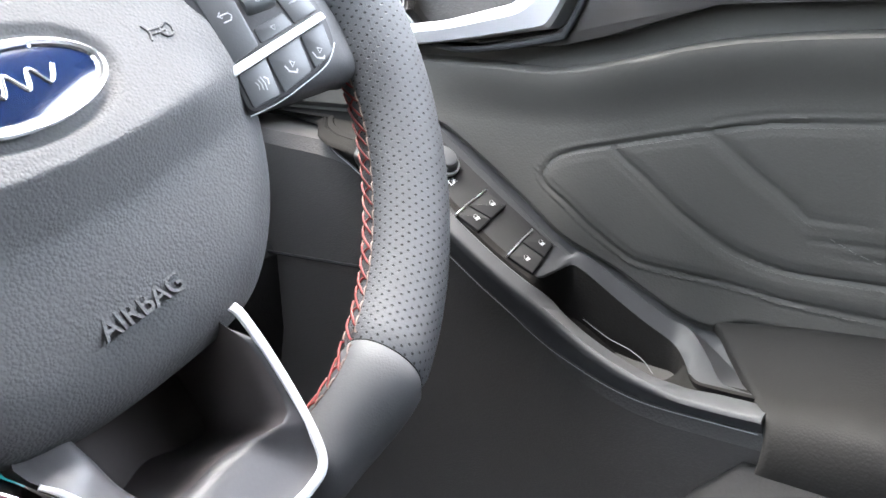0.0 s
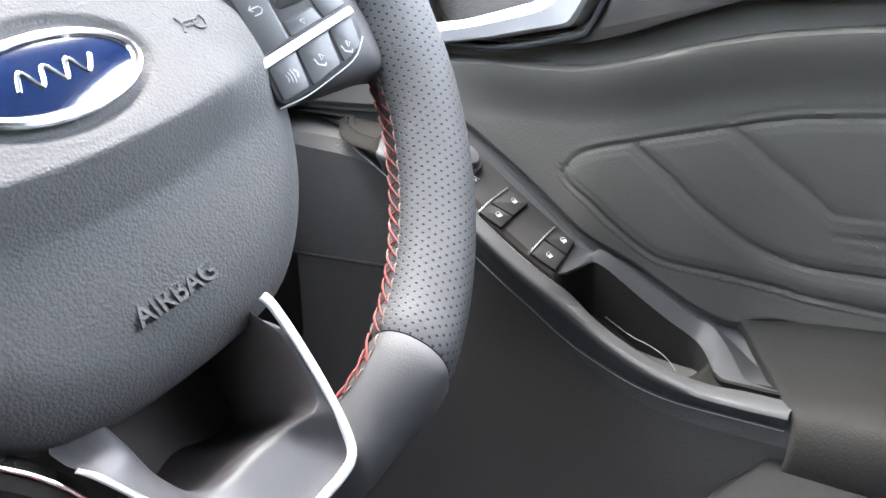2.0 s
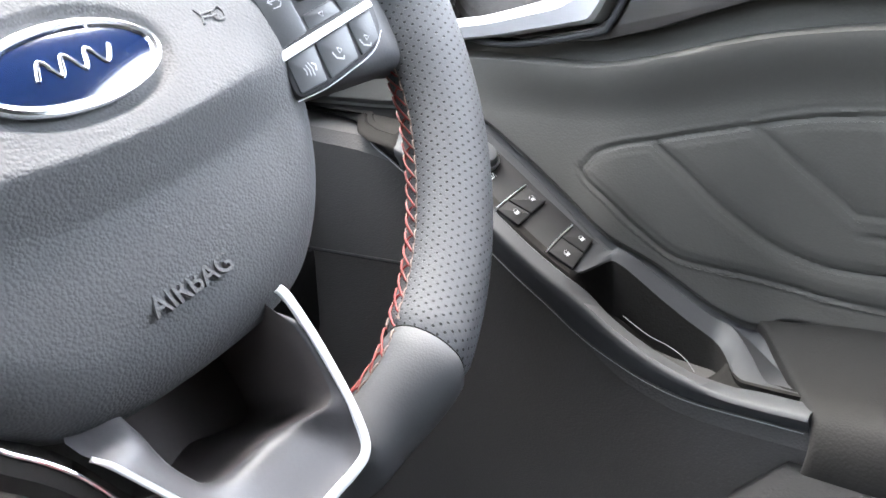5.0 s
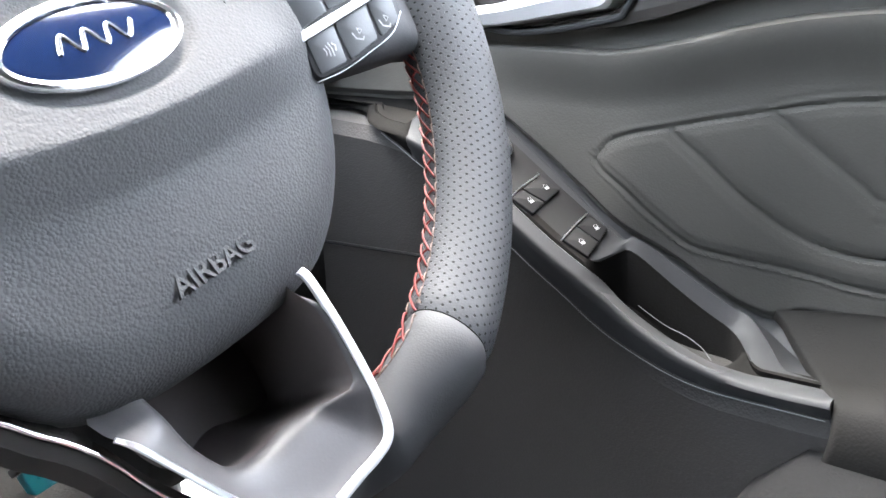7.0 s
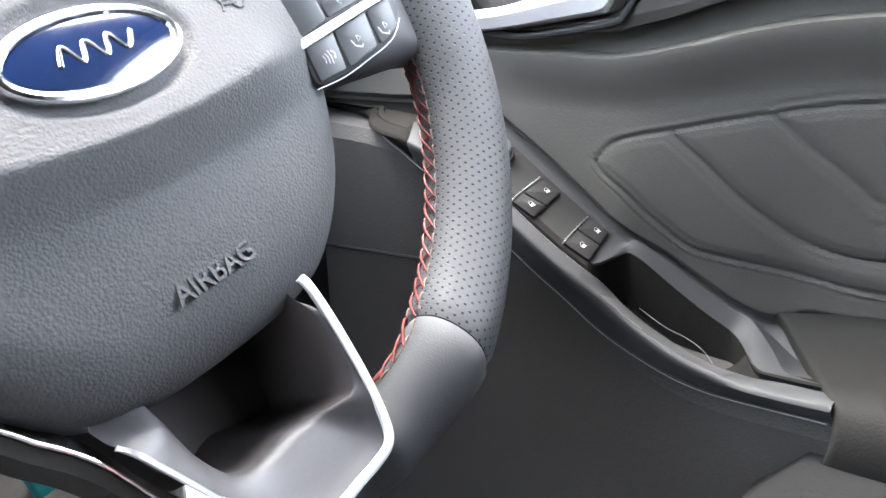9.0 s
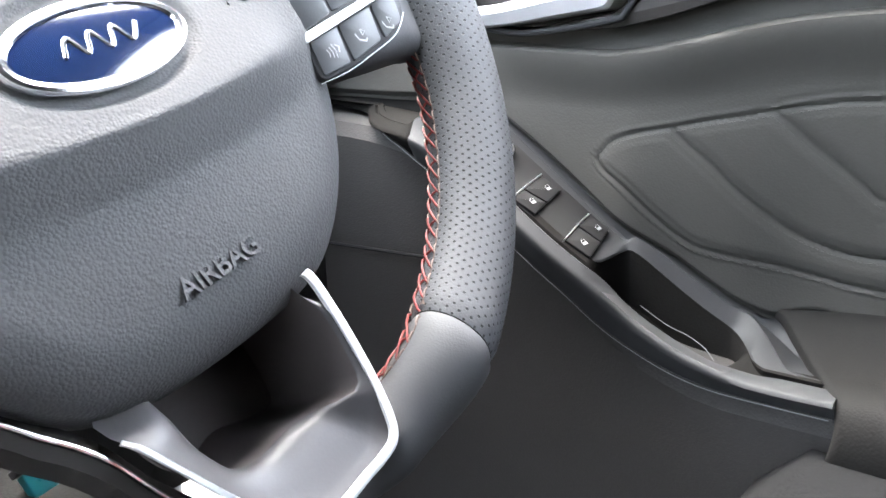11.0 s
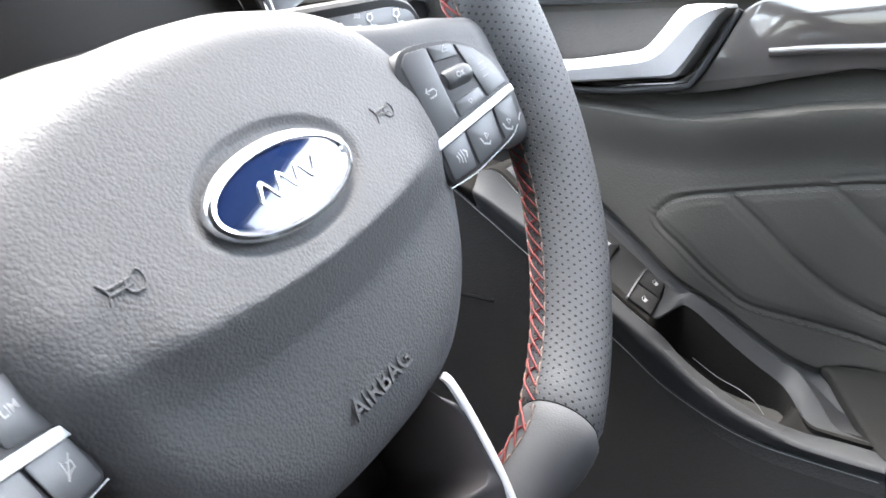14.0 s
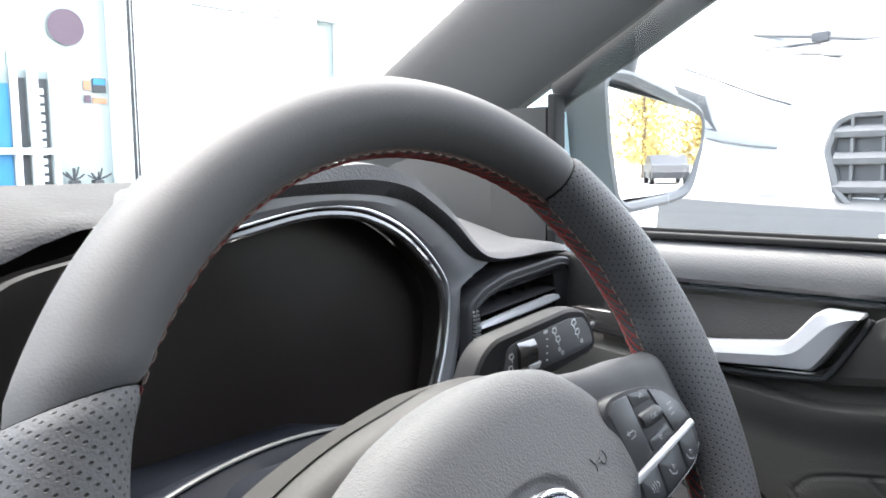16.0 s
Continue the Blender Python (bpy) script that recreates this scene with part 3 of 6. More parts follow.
    tagged(part("printed_mark", bm, M_GREYMARK, base, "pale grey printed symbols"), kind="stuff")
    flip = Matrix.Identity(4)
    tilt = math.degrees(math.atan(POD_SLOPE)) * -side
    if side > 0:
        letters("OK", 0.0030, 0.00005, M_GREYMARK, base, pose(0.0979, -0.0086, 0.0046 + POD_SLOPE * 0.0224 + 0.0028, 0, tilt, -6), "lettering", "white letters")
    else:
        letters("LIM", 0.0034, 0.00005, M_GREYMARK, base, pose(-0.0935, -0.0203, -0.0030 + POD_SLOPE * 0.0085 + 0.0011, 0, tilt, 4), "lettering", "white letters")
        letters("SET-", 0.0030, 0.00005, M_GREYMARK, base, pose(-0.1075, -0.0238, -0.0030 + POD_SLOPE * 0.0225 + 0.0010, 0, tilt, 4), "lettering", "white letters")


for side in (1, -1):
    spoke(side)
    pod(side)


# lower spoke: chrome frame round a dark insert
def lower_spoke():
    def ribbon(name, pts, w, h, mat, label, lift=0.0):
        line = curve_through(pts, 60)
        rows = []
        for i, p in enumerate(line):
            d = (line[min(i + 1, 59)] - line[max(i - 1, 0)]).normalized()
            s = Vector((d.y, -d.x, 0))
            rows.append([p + s * a + Vector((0, 0, b + lift)) for a, b in ((-w, -h), (-w, -0.0004), (-w * 0.6, 0.0), (w * 0.6, 0.0), (w, -0.0004), (w, -h))])
        return part(name, rings(bmesh.new(), rows, cap=(True, True)), mat, wheel, label)

    right = [(0.0276, -0.0968, -0.001), (0.0284, -0.1015, 0), (0.0291, -0.117, 0), (0.0284, -0.138, 0), (0.0261, -0.1545, 0), (0.0222, -0.1614, 0), (0.0140, -0.1632, 0), (0.006, -0.1634, 0), (-0.006, -0.1642, 0)]
    ribbon("chrome_trim", right, 0.0017, 0.0018, M_TRIM, "satin silver frame")
    left = [(-0.0515, -0.1060, -0.003), (-0.0490, -0.1105, 0), (-0.0438, -0.1212, 0), (-0.0355, -0.1385, 0), (-0.0270, -0.1530, 0), (-0.0180, -0.1615, 0), (-0.006, -0.1642, 0)]
    ribbon("chrome_trim", left, 0.0010, 0.0012, M_CHROME, "satin silver frame")
    # recessed insert: walls that run down to a dark hollow
    c = Vector((-0.008, -0.120))

    def resample(loop, n=72):
        loop = [Vector(p) for p in soften(ccw(loop), 0.006)]
        out = []
        for k in range(n):
            a = 2 * math.pi * k / n
            d = Vector((math.cos(a), math.sin(a)))
            best = 0.01
            for p, q in zip(loop, loop[1:] + loop[:1]):
                e = q - p
                den = d.x * e.y - d.y * e.x
                if abs(den) < 1e-9:
                    continue
                w = p - c
                t, s = (w.x * e.y - w.y * e.x) / den, (w.x * d.y - w.y * d.x) / den
                if t > 0 and -1e-6 <= s <= 1 + 1e-6:
                    best = max(best, t)
            out.append(c + d * best)
        return out

    outer = resample([(0.0268, -0.093), (0.0284, -0.117), (0.0278, -0.138), (0.0254, -0.1545), (0.0205, -0.1620), (0.006, -0.1634), (-0.006, -0.1640), (-0.018, -0.1612), (-0.027, -0.153), (-0.0355, -0.1385), (-0.0438, -0.1212), (-0.049, -0.1105), (-0.0515, -0.100), (-0.040, -0.086), (0.0, -0.084)])
    inner = resample([(-0.0330, -0.092), (-0.0330, -0.1080), (-0.0318, -0.1223), (-0.0255, -0.1360), (-0.0150, -0.1385), (0.0, -0.1370), (0.0150, -0.1395), (0.0245, -0.1400), (0.0262, -0.122), (0.0255, -0.104), (0.022, -0.090), (-0.01, -0.088)])
    # a soft ledge inside the frame that rolls over into a dark hollow
    height = lambda p, h, t: (p.x, p.y, h - 0.016 * (1 - t * 0.6) * step(-0.113, -0.098, p.y))
    shallow = lambda p: 1 - 0.80 * step(0.006, 0.020, p.x) * step(-0.156, -0.140, p.y)
    rows = []
    for t, h in ((0.0, -0.0020), (0.05, -0.0032), (0.2, -0.0046), (0.45, -0.0060), (0.7, -0.0078), (0.86, -0.0096), (0.96, -0.0118), (1.0, -0.0145)):
        rows.append([height(a.lerp(b, t), h * shallow(b), t) for a, b in zip(outer, inner)])
    part("spoke_insert", rings(bmesh.new(), rows), M_INSERT, wheel, "smooth grey plastic insert inside the frame", sharp=60)
    rows = [[height(a.lerp(b, t), h * (shallow(b) if h > -0.02 else 1.0), 1.0) for a, b in zip(outer, inner)] for t, h in ((1.0, -0.0143), (1.01, -0.022), (1.04, -0.036), (1.08, -0.048), (1.2, -0.056))]
    part("spoke_hollow", rings(bmesh.new(), rows, cap=(False, True)), M_HOLLOW, wheel, "dark hollow of the lower spoke", sharp=60)
    bm = bmesh.new()
    line = curve_through([(-0.090, -0.058, -0.010), (-0.0693, -0.0858, -0.010), (-0.0645, -0.0929, -0.010), (-0.0582, -0.1012, -0.010), (-0.0525, -0.1113, -0.010), (-0.046, -0.128, -0.010), (-0.034, -0.150, -0.010)], 40)
    rings(bm, [[p + Vector((0, 0, 0.0)), p + Vector((-0.0004, -0.0003, 0.0003)), p + Vector((-0.0009, -0.0006, -0.0002)), p + Vector((-0.0006, -0.0004, -0.003))] for p in line], cap=(True, True))
    part("chrome_trim", bm, M_BRIGHT, wheel, "thin bright chrome edge")
    bm = bmesh.new()
    rings(bm, [[p + Vector((0.004, 0.003, -0.012)), p + Vector((-0.0012, -0.0008, -0.0010)), p + Vector((-0.004, -0.004, -0.0016)), p + Vector((-0.0065, -0.0060, -0.010)), p + Vector((-0.004, -0.004, -0.02))] for p in line], cap=(True, True))
    part("spoke_side", bm, M_GLOSS, wheel, "gloss black spoke side")


lower_spoke()
bm = bmesh.new()
rings(bm, [[(0.062 * k * math.cos(t), -0.02 + 0.062 * k * math.sin(t), h) for t in (2 * math.pi * i / 32 for i in range(32))] for k, h in ((1.05, -0.022), (1.0, -0.04), (0.9, -0.055), (0.6, -0.075), (0.5, -0.10))], cap=(True, True))
part("hub_back", bm, M_PLASTIC, wheel, "black plastic hub cover")

# ---- steering column with its stalk ----
column = thing("steering_column", Matrix.Translation((0.0022, -0.0023, 0.0)) @ WHEEL @ pose(0, 0, -0.1), "black plastic steering column shroud with wiper stalk", "steering column")
bm = bmesh.new()
rows = []
for d, w, h in ((0.045, 0.050, 0.040), (0.035, 0.060, 0.048), (0.0, 0.066, 0.056), (-0.06, 0.072, 0.064), (-0.14, 0.085, 0.075)):
    rows.append([(a * math.cos(-SPIN) - (b - 0.012) * math.sin(-SPIN), a * math.sin(-SPIN) + (b - 0.012) * math.cos(-SPIN), d) for a, b in soften([(-w, -h), (w, -h), (w, h), (-w, h)], 0.03, 6)])
part("shroud", rings(bm, rows, cap=(True, True)), M_SHELF, column, "two-piece plastic shroud")


def stalk():
    """Wiper stalk: a flat paddle with a thumb wheel and printed symbols."""
    inv = column.matrix_world.inverted()
    face = lambda a, b, h: inv @ Vector((a + 0.0022, 0.0777 - h, b))
    line = [(0.060, 0.953), (0.066, 0.975), (0.073, 0.9875), (0.084, 0.9945), (0.152, 1.0015), (0.168, 0.999), (0.178, 0.990), (0.1835, 0.977), (0.180, 0.9705), (0.165, 0.9685), (0.095, 0.960), (0.075, 0.950)]
    bm = bmesh.new()
    body = soften(ccw(line), 0.006)
    rows = [[face(a, b, h) for a, b in inset(body, d)] for d, h in ((0.007, -0.018), (0.002, -0.015), (0, -0.009), (0.0005, -0.001), (0.0022, 0.0006))]
    arm = part("stalk", rings(bm, rows, cap=(True, True)), M_STALK, column, "black wiper stalk")
    part("stalk_face", slab(bmesh.new(), soften(ccw([(0.088, 0.968), (0.094, 0.989), (0.152, 0.9955), (0.168, 0.9935), (0.176, 0.983), (0.178, 0.976), (0.160, 0.9735), (0.112, 0.9695)]), 0.004), 0.0, 0.0012, face, 0.0005), M_BUTTON, arm)
    bm = bmesh.new()
    rows = []
    for i in range(7):
        a = 0.1015 + 0.0155 * i / 6
        rows.append([face(a + 0.004 * (0.5 - 0.5 * math.cos(t)) * 0.4, 0.9812 + 0.0085 * math.cos(t), 0.0004 + 0.0035 * math.sin(t)) for t in (2 * math.pi * j / 20 for j in range(20))])
    part("thumb_wheel", rings(bm, rows, cap=(True, True)), M_GLOSS, arm, "ribbed black thumb wheel")
    part("thumb_wheel_mark", slab(bmesh.new(), [(0.109, 0.9725), (0.119, 0.9735), (0.1205, 0.9765), (0.110, 0.9760)], 0.001, 0.0040, face, 0.0003), M_SILVER, arm)
    bm = bmesh.new()
    mark = lambda *pts: tube(bm, [face(a, b, 0.0014) for a, b in pts], 0.0004, 0.0001, seg=4, up=(0, 0, 1))
    for a, b, k in ((0.1365, 0.9900, 1), (0.1400, 0.9845, 1), (0.1560, 0.9915, 1.1), (0.1600, 0.9855, 1.1), (0.0965, 0.9825, 0.9), (0.0960, 0.9760, 0.9)):
        mark((a - 0.002 * k, b), (a - 0.0014 * k, b + 0.0022 * k), (a + 0.0014 * k, b + 0.0024 * k), (a + 0.0022 * k, b + 0.0003), (a + 0.0006, b - 0.0012 * k), (a - 0.002 * k, b))
        mark((a + 0.0004, b - 0.0012), (a + 0.0012, b - 0.0030 * k))
    for i in range(4):
        mark((0.1262 + 0.0010 * i, 0.9905), (0.1266 + 0.0010 * i, 0.9925))
        mark((0.1285, 0.9870 - 0.0040 * i), (0.1300, 0.9871 - 0.0040 * i))
    for a, b in ((0.1418, 0.9790), (0.1650, 0.9800), (0.1450, 0.9765)):
        mark((a - 0.0012, b), (a, b + 0.0012), (a + 0.0012, b), (a, b - 0.0012), (a - 0.0012, b))
    tagged(part("printed_mark", bm, M_MARK, arm, "white printed wiper symbols"), kind="stuff")
    bm = bmesh.new()
    tube(bm, [face(0.181, 0.9855, -0.004), face(0.1862, 0.9862, -0.004)], 0.0016, seg=8)
    part("tip_button", bm, M_PLASTIC, arm)


stalk()

# ---- driver's door (inner trim), built in world axes ----
door = thing("door_1", Matrix.Identity(4), "closed car door with quilted black vinyl trim and silver handle", "car door", kind="structure")
Y0, Y1 = -0.62, 0.175


def lerp_table(tab, t):
    if t <= tab[0][0]:
        return tab[0][1]
    for (a, p), (b, q) in zip(tab, tab[1:]):
        if t <= b:
            k = (t - a) / (b - a)
            return p + (q - p) * k
    return tab[-1][1]


def smooth_table(tab, t, r=0.012):
    return sum(lerp_table(tab, t + d * r) for d in (-1, -0.5, 0, 0.5, 1)) / 5


LEDGE = ((-0.62, 0.932), (-0.30, 0.939), (-0.1515, 0.9440), (-0.1166, 0.9435), (-0.0905, 0.9410), (-0.0707, 0.9380), (-0.0495, 0.9345), (-0.0165, 0.9317), (0.0315, 0.9370), (0.073, 0.9415), (0.13, 0.947), (0.30, 0.962))
# armrest: crease between its top and its inner face, then the thin line under that face
ARM_TOP = ((-0.16, 0.7703), (-0.1321, 0.7701), (-0.1193, 0.7705), (-0.1059, 0.7712), (-0.0918, 0.775), (-0.0771, 0.7795), (-0.0618, 0.7867), (-0.0459, 0.796), (-0.0323, 0.8095), (-0.0183, 0.8208), (-0.0033, 0.8331), (0.0115, 0.8455), (0.045, 0.870), (0.0772, 0.887), (0.0967, 0.892), (0.1175, 0.894), (0.15, 0.899), (0.30, 0.915))
ARM_LOW = ((-0.16, 0.7585), (-0.1315, 0.7591), (-0.1048, 0.7597), (-0.0906, 0.7605), (-0.0756, 0.7633), (-0.06, 0.7684), (-0.0438, 0.7757), (-0.0292, 0.7879), (-0.0156, 0.8021), (0.0149, 0.8269), (0.045, 0.8490), (0.0772, 0.8700), (0.0967, 0.8806), (0.1175, 0.8881), (0.14, 0.893), (0.30, 0.912))
ARM_IN = ((-0.16, 0.2455), (-0.0459, 0.2455), (-0.0323, 0.2404), (-0.0183, 0.2357), (-0.0033, 0.2322), (0.0115, 0.2307), (0.085, 0.2305), (0.11, 0.236), (0.135, 0.250), (0.165, 0.280), (0.20, 0.29), (0.30, 0.29))
CUP_Z = ((-0.16, 0.7695), (-0.1232, 0.7704), (-0.1111, 0.7695), (-0.0998, 0.7707), (-0.0881, 0.7722), (-0.076, 0.7766), (-0.0635, 0.7822), (-0.0506, 0.7889), (-0.0373, 0.7977), (-0.0270, 0.8075))
# grab bar: inner and outer edge of its upper face
BAR_IN_X = ((-0.16, 0.262), (-0.1085, 0.267), (-0.0962, 0.288), (-0.0887, 0.296), (-0.0836, 0.297), (-0.0721, 0.294), (-0.0574, 0.290), (-0.0367, 0.284), (-0.0300, 0.282))
BAR_IN_Z = ((-0.16, 0.7700), (-0.1085, 0.7701), (-0.0962, 0.7733), (-0.0887, 0.7773), (-0.0836, 0.7803), (-0.0721, 0.7882), (-0.0574, 0.8003), (-0.0367, 0.8190), (-0.0300, 0.8225))
BAR_OUT_X = ((-0.16, 0.266), (-0.1208, 0.274), (-0.108, 0.292), (-0.0945, 0.305), (-0.0885, 0.307), (-0.0833, 0.306), (-0.0687, 0.302), (-0.0538, 0.298), (-0.0392, 0.293), (-0.0300, 0.290))
BAR_OUT_Z = ((-0.16, 0.7700), (-0.1208, 0.7702), (-0.108, 0.7758), (-0.0945, 0.7836), (-0.0885, 0.7859), (-0.0833, 0.787), (-0.0687, 0.7979), (-0.0538, 0.8092), (-0.0392, 0.8221), (-0.0300, 0.8270))
# lower border of the door panel
FOOT_X = ((-0.62, 0.318), (-0.13, 0.318), (-0.105, 0.316), (-0.09, 0.311), (-0.08, 0.308), (-0.048, 0.299), (-0.0283, 0.291), (-0.018, 0.289), (-0.0055, 0.290), (0.0128, 0.290), (0.037, 0.289), (0.06, 0.287), (0.30, 0.285))
FOOT_Z = ((-0.62, 0.780), (-0.16, 0.7835), (-0.1246, 0.7860), (-0.1146, 0.7862), (-0.1016, 0.7790), (-0.0945, 0.7830), (-0.0833, 0.7875), (-0.0687, 0.7985), (-0.048, 0.8145), (-0.0283, 0.8270), (-0.018, 0.834), (-0.0055, 0.8445), (0.0128, 0.8595), (0.024, 0.869), (0.037, 0.879), (0.06, 0.897), (0.10, 0.906), (0.15, 0.908), (0.30, 0.918))


def inward(ob):
    """Brings a part of the upper trim in from the outer skin, towards the cabin."""
    c = Vector((-0.2238, -0.172, 1.0846))
    ob.data.transform(Matrix.Translation(c) @ Matrix.Scale(0.915, 4) @ Matrix.Translation(-c))
    return ob


# upper roll under the window
rows = []
for i in range(41):
    y = Y0 + (Y1 - Y0) * i / 40
    rows.append([(x, y, z) for x, z in ((0.430, 1.020), (0.372, 1.024), (0.362, 1.0225), (0.354, 1.018), (0.349, 1.011), (0.3465, 1.002), (0.347, 0.995), (0.350, 0.9915), (0.357, 0.990), (0.39, 0.99))])
inward(part("upper_trim", rings(bmesh.new(), rows, closed=False), M_ROLL, door, "soft grey upper roll"))
bm = bmesh.new()
rings(bm, [[(x, y, z) for x, z in ((0.352, 0.9895), (0.349, 0.9882), (0.3495, 0.9862), (0.356, 0.9850))] for y in (Y0, -0.2, 0.0, 0.1, Y1)], closed=False)
inward(part("trim_line", bm, M_ARM, door, "thin satin grey line"))
bm = bmesh.new()
box(bm, (0.357, Y0, 1.0235), (0.370, Y1 + 0.06, 1.0285), 0.0012)
box(bm, (0.368, Y0, 1.0255), (0.374, Y1 + 0.06, 1.0315), 0.001)
inward(part("window_seal", bm, M_RUBBER, door, "black rubber window seal"))

# band behind the handle
rows = []
for i in range(81):
    y = Y0 + (Y1 - Y0) * i / 80
    zl = 0.915
    rows.append([(x, y, zl + (0.988 - zl) * t) for x, t in ((0.352, 0.0), (0.356, 0.12), (0.358, 0.5), (0.358, 0.85), (0.354, 1.0))])
inward(part("handle_recess", rings(bmesh.new(), rows, closed=False), M_DOOR, door, "dark soft panel behind the handle"))

onx = lambda x0, k=0.0: (lambda y, z, h: (x0 - h + k * (z - 0.955), y, z))
# gloss black trim that ends round the handle
gloss = [(0.20, 0.962), (0.20, 0.944), (0.121, 0.938), (0.072, 0.9315), (0.03, 0.9290), (-0.005, 0.9285), (-0.038, 0.9330), (-0.066, 0.9390), (-0.102, 0.9455), (-0.174, 0.942), (-0.30, 0.938), (-0.60, 0.932),
         (-0.60, 0.975), (-0.30, 0.981), (-0.112, 0.9842), (-0.050, 0.9850), (-0.040, 0.9800), (-0.028, 0.9690), (-0.012, 0.9440), (0.000, 0.9375), (0.062, 0.9335), (0.10, 0.940), (0.118, 0.962)]
inward(part("gloss_trim", slab(bmesh.new(), soften(ccw(gloss), 0.004), -0.004, 0.006, onx(0.349, -0.03), 0.002), M_GLOSS, door, "glossy piano black trim"))
bm = bmesh.new()
tube(bm, curve_through([(0.3425, -0.055, 0.9545), (0.3405, -0.09, 0.9565), (0.340, -0.16, 0.957), (0.340, -0.30, 0.956), (0.340, -0.6, 0.952)], 30), 0.0012, 0.0026, seg=10)
inward(part("gloss_rib", bm, M_GLOSS, door, "raised glossy rib"))
bm = bmesh.new()
tube(bm, curve_through([(0.343, 0.105, 0.9385), (0.342, 0.062, 0.9300), (0.342, 0.0, 0.9335), (0.342, -0.012, 0.9390), (0.342, -0.026, 0.9600), (0.342, -0.037, 0.9790)], 40), 0.0022, 0.0022, seg=8)
inward(part("handle_bezel", bm, M_ARM, door, "satin grey bezel round the handle"))
# cup behind the handle
inward(part("handle_cup", slab(bmesh.new(), soften(ccw([(0.115, 0.962), (0.098, 0.941), (0.060, 0.9345), (0.0, 0.938), (-0.012, 0.945), (-0.030, 0.976), (-0.02, 0.9845), (0.11, 0.984)]), 0.004), -0.002, 0.0, onx(0.3565), 0.0005), M_DOOR_LOW, door))


def inner_handle():
    """Silver pull: a bar that rises at its rear end, with a folded lower face."""
    top = curve_through([(0.118, 0.9490, 0), (0.090, 0.9495, 0), (0.072, 0.9500, 0), (0.035, 0.9545, 0), (0.020, 0.9570, 0), (0.011, 0.9640, 0), (0.000, 0.9770, 0), (-0.0045, 0.9815, 0), (-0.010, 0.9830, 0), (-0.022, 0.9825, 0), (-0.0315, 0.9820, 0)], 44)
    low = curve_through([(0.118, 0.9350, 0), (0.090, 0.9352, 0), (0.062, 0.9360, 0), (0.030, 0.9380, 0), (0.014, 0.9390, 0), (0.002, 0.9395, 0), (-0.003, 0.9410, 0), (-0.010, 0.9495, 0), (-0.018, 0.9615, 0), (-0.026, 0.9740, 0), (-0.0325, 0.9800, 0)], 44)
    rows = []
    for i, (a, b) in enumerate(zip(top, low)):
        m = a.lerp(b, 0.42)
        rows.append([(0.352, a.x, a.y), (0.334, a.x, a.y - 0.0004), (0.331, *(a.lerp(b, 0.06).xy)), (0.3300, *m.xy), (0.3335, *(a.lerp(b, 0.92).xy)), (0.3370, b.x, b.y), (0.352, b.x, b.y)])
    inward(part("door_handle", rings(bmesh.new(), rows, cap=(True, True)), M_SILVER, door, "satin silver pull handle", sharp=18))


inner_handle()
bm = bmesh.new()
box(bm, (0.336, 0.108, 0.958), (0.347, 0.138, 0.990), 0.002)
lockb = inward(part("lock_button", bm, M_GLOSS, door, "black lock button with white padlock"))
bm = bmesh.new()
tube(bm, [(0.3352, y, z) for y, z in soften([(0.1095, 0.9600), (0.1365, 0.9600), (0.1365, 0.9885), (0.1095, 0.9885)], 0.004)], 0.0006, closed=True, seg=6, up=(1, 0, 0))
inward(part("button_ring", bm, M_SILVER, lockb, "silver outline"))
bm = bmesh.new()
box(bm, (0.3355, 0.1165, 0.9635), (0.3362, 0.1215, 0.9672))
tube(bm, [(0.3356, 0.1205, 0.9672), (0.3356, 0.1205, 0.9692), (0.3356, 0.1190, 0.9702), (0.3356, 0.1175, 0.9692), (0.3356, 0.1175, 0.9672)], 0.0004, seg=5, up=(1, 0, 0))
inward(part("printed_mark", bm, M_MARK, lockb))

# main panel with quilted seams
SEAMS = [curve_through([(*p, 0) for p in pts], 50) for pts in (
    ((-0.0065, 0.8705), (-0.0155, 0.8803), (-0.0308, 0.8848), (-0.0464, 0.8871), (-0.0709, 0.8912), (-0.1007, 0.8956), (-0.1231, 0.8987), (-0.1519, 0.9002), (-0.30, 0.899), (-0.60, 0.885)),
    ((-0.0065, 0.8700), (-0.0105, 0.8637), (-0.0234, 0.8535), (-0.0381, 0.8386), (-0.0557, 0.8235), (-0.0675, 0.8185), (-0.0960, 0.8129), (-0.1236, 0.8076), (-0.155, 0.803), (-0.30, 0.795), (-0.60, 0.79)),
    ((-0.0495, 0.8877), (-0.0526, 0.8822), (-0.0677, 0.8685), (-0.0822, 0.8534), (-0.0961, 0.8414), (-0.1096, 0.8316), (-0.1233, 0.8252), (-0.1367, 0.8217), (-0.1543, 0.8202), (-0.25, 0.817)),
    ((-0.1007, 0.8959), (-0.1101, 0.8881), (-0.1232, 0.8754), (-0.1362, 0.8644), (-0.1438, 0.8576), (-0.1534, 0.849), (-0.185, 0.833), (-0.23, 0.826)))]
PIPING = curve_through([(*p, 0) for p in ((-0.092, 0.8958), (-0.0994, 0.8985), (-0.1101, 0.9014), (-0.1231, 0.9034), (-0.1356, 0.9042), (-0.1518, 0.9046), (-0.30, 0.903), (-0.60, 0.889))], 40)


def seam_gap(y, z, line):
    best = 1.0
    p = Vector((y, z, 0))
    for a, b in zip(line, line[1:]):
        d = b - a
        t = min(1, max(0, (p - a).dot(d) / d.length_squared))
        best = min(best, (a + d * t - p).length)
    return best


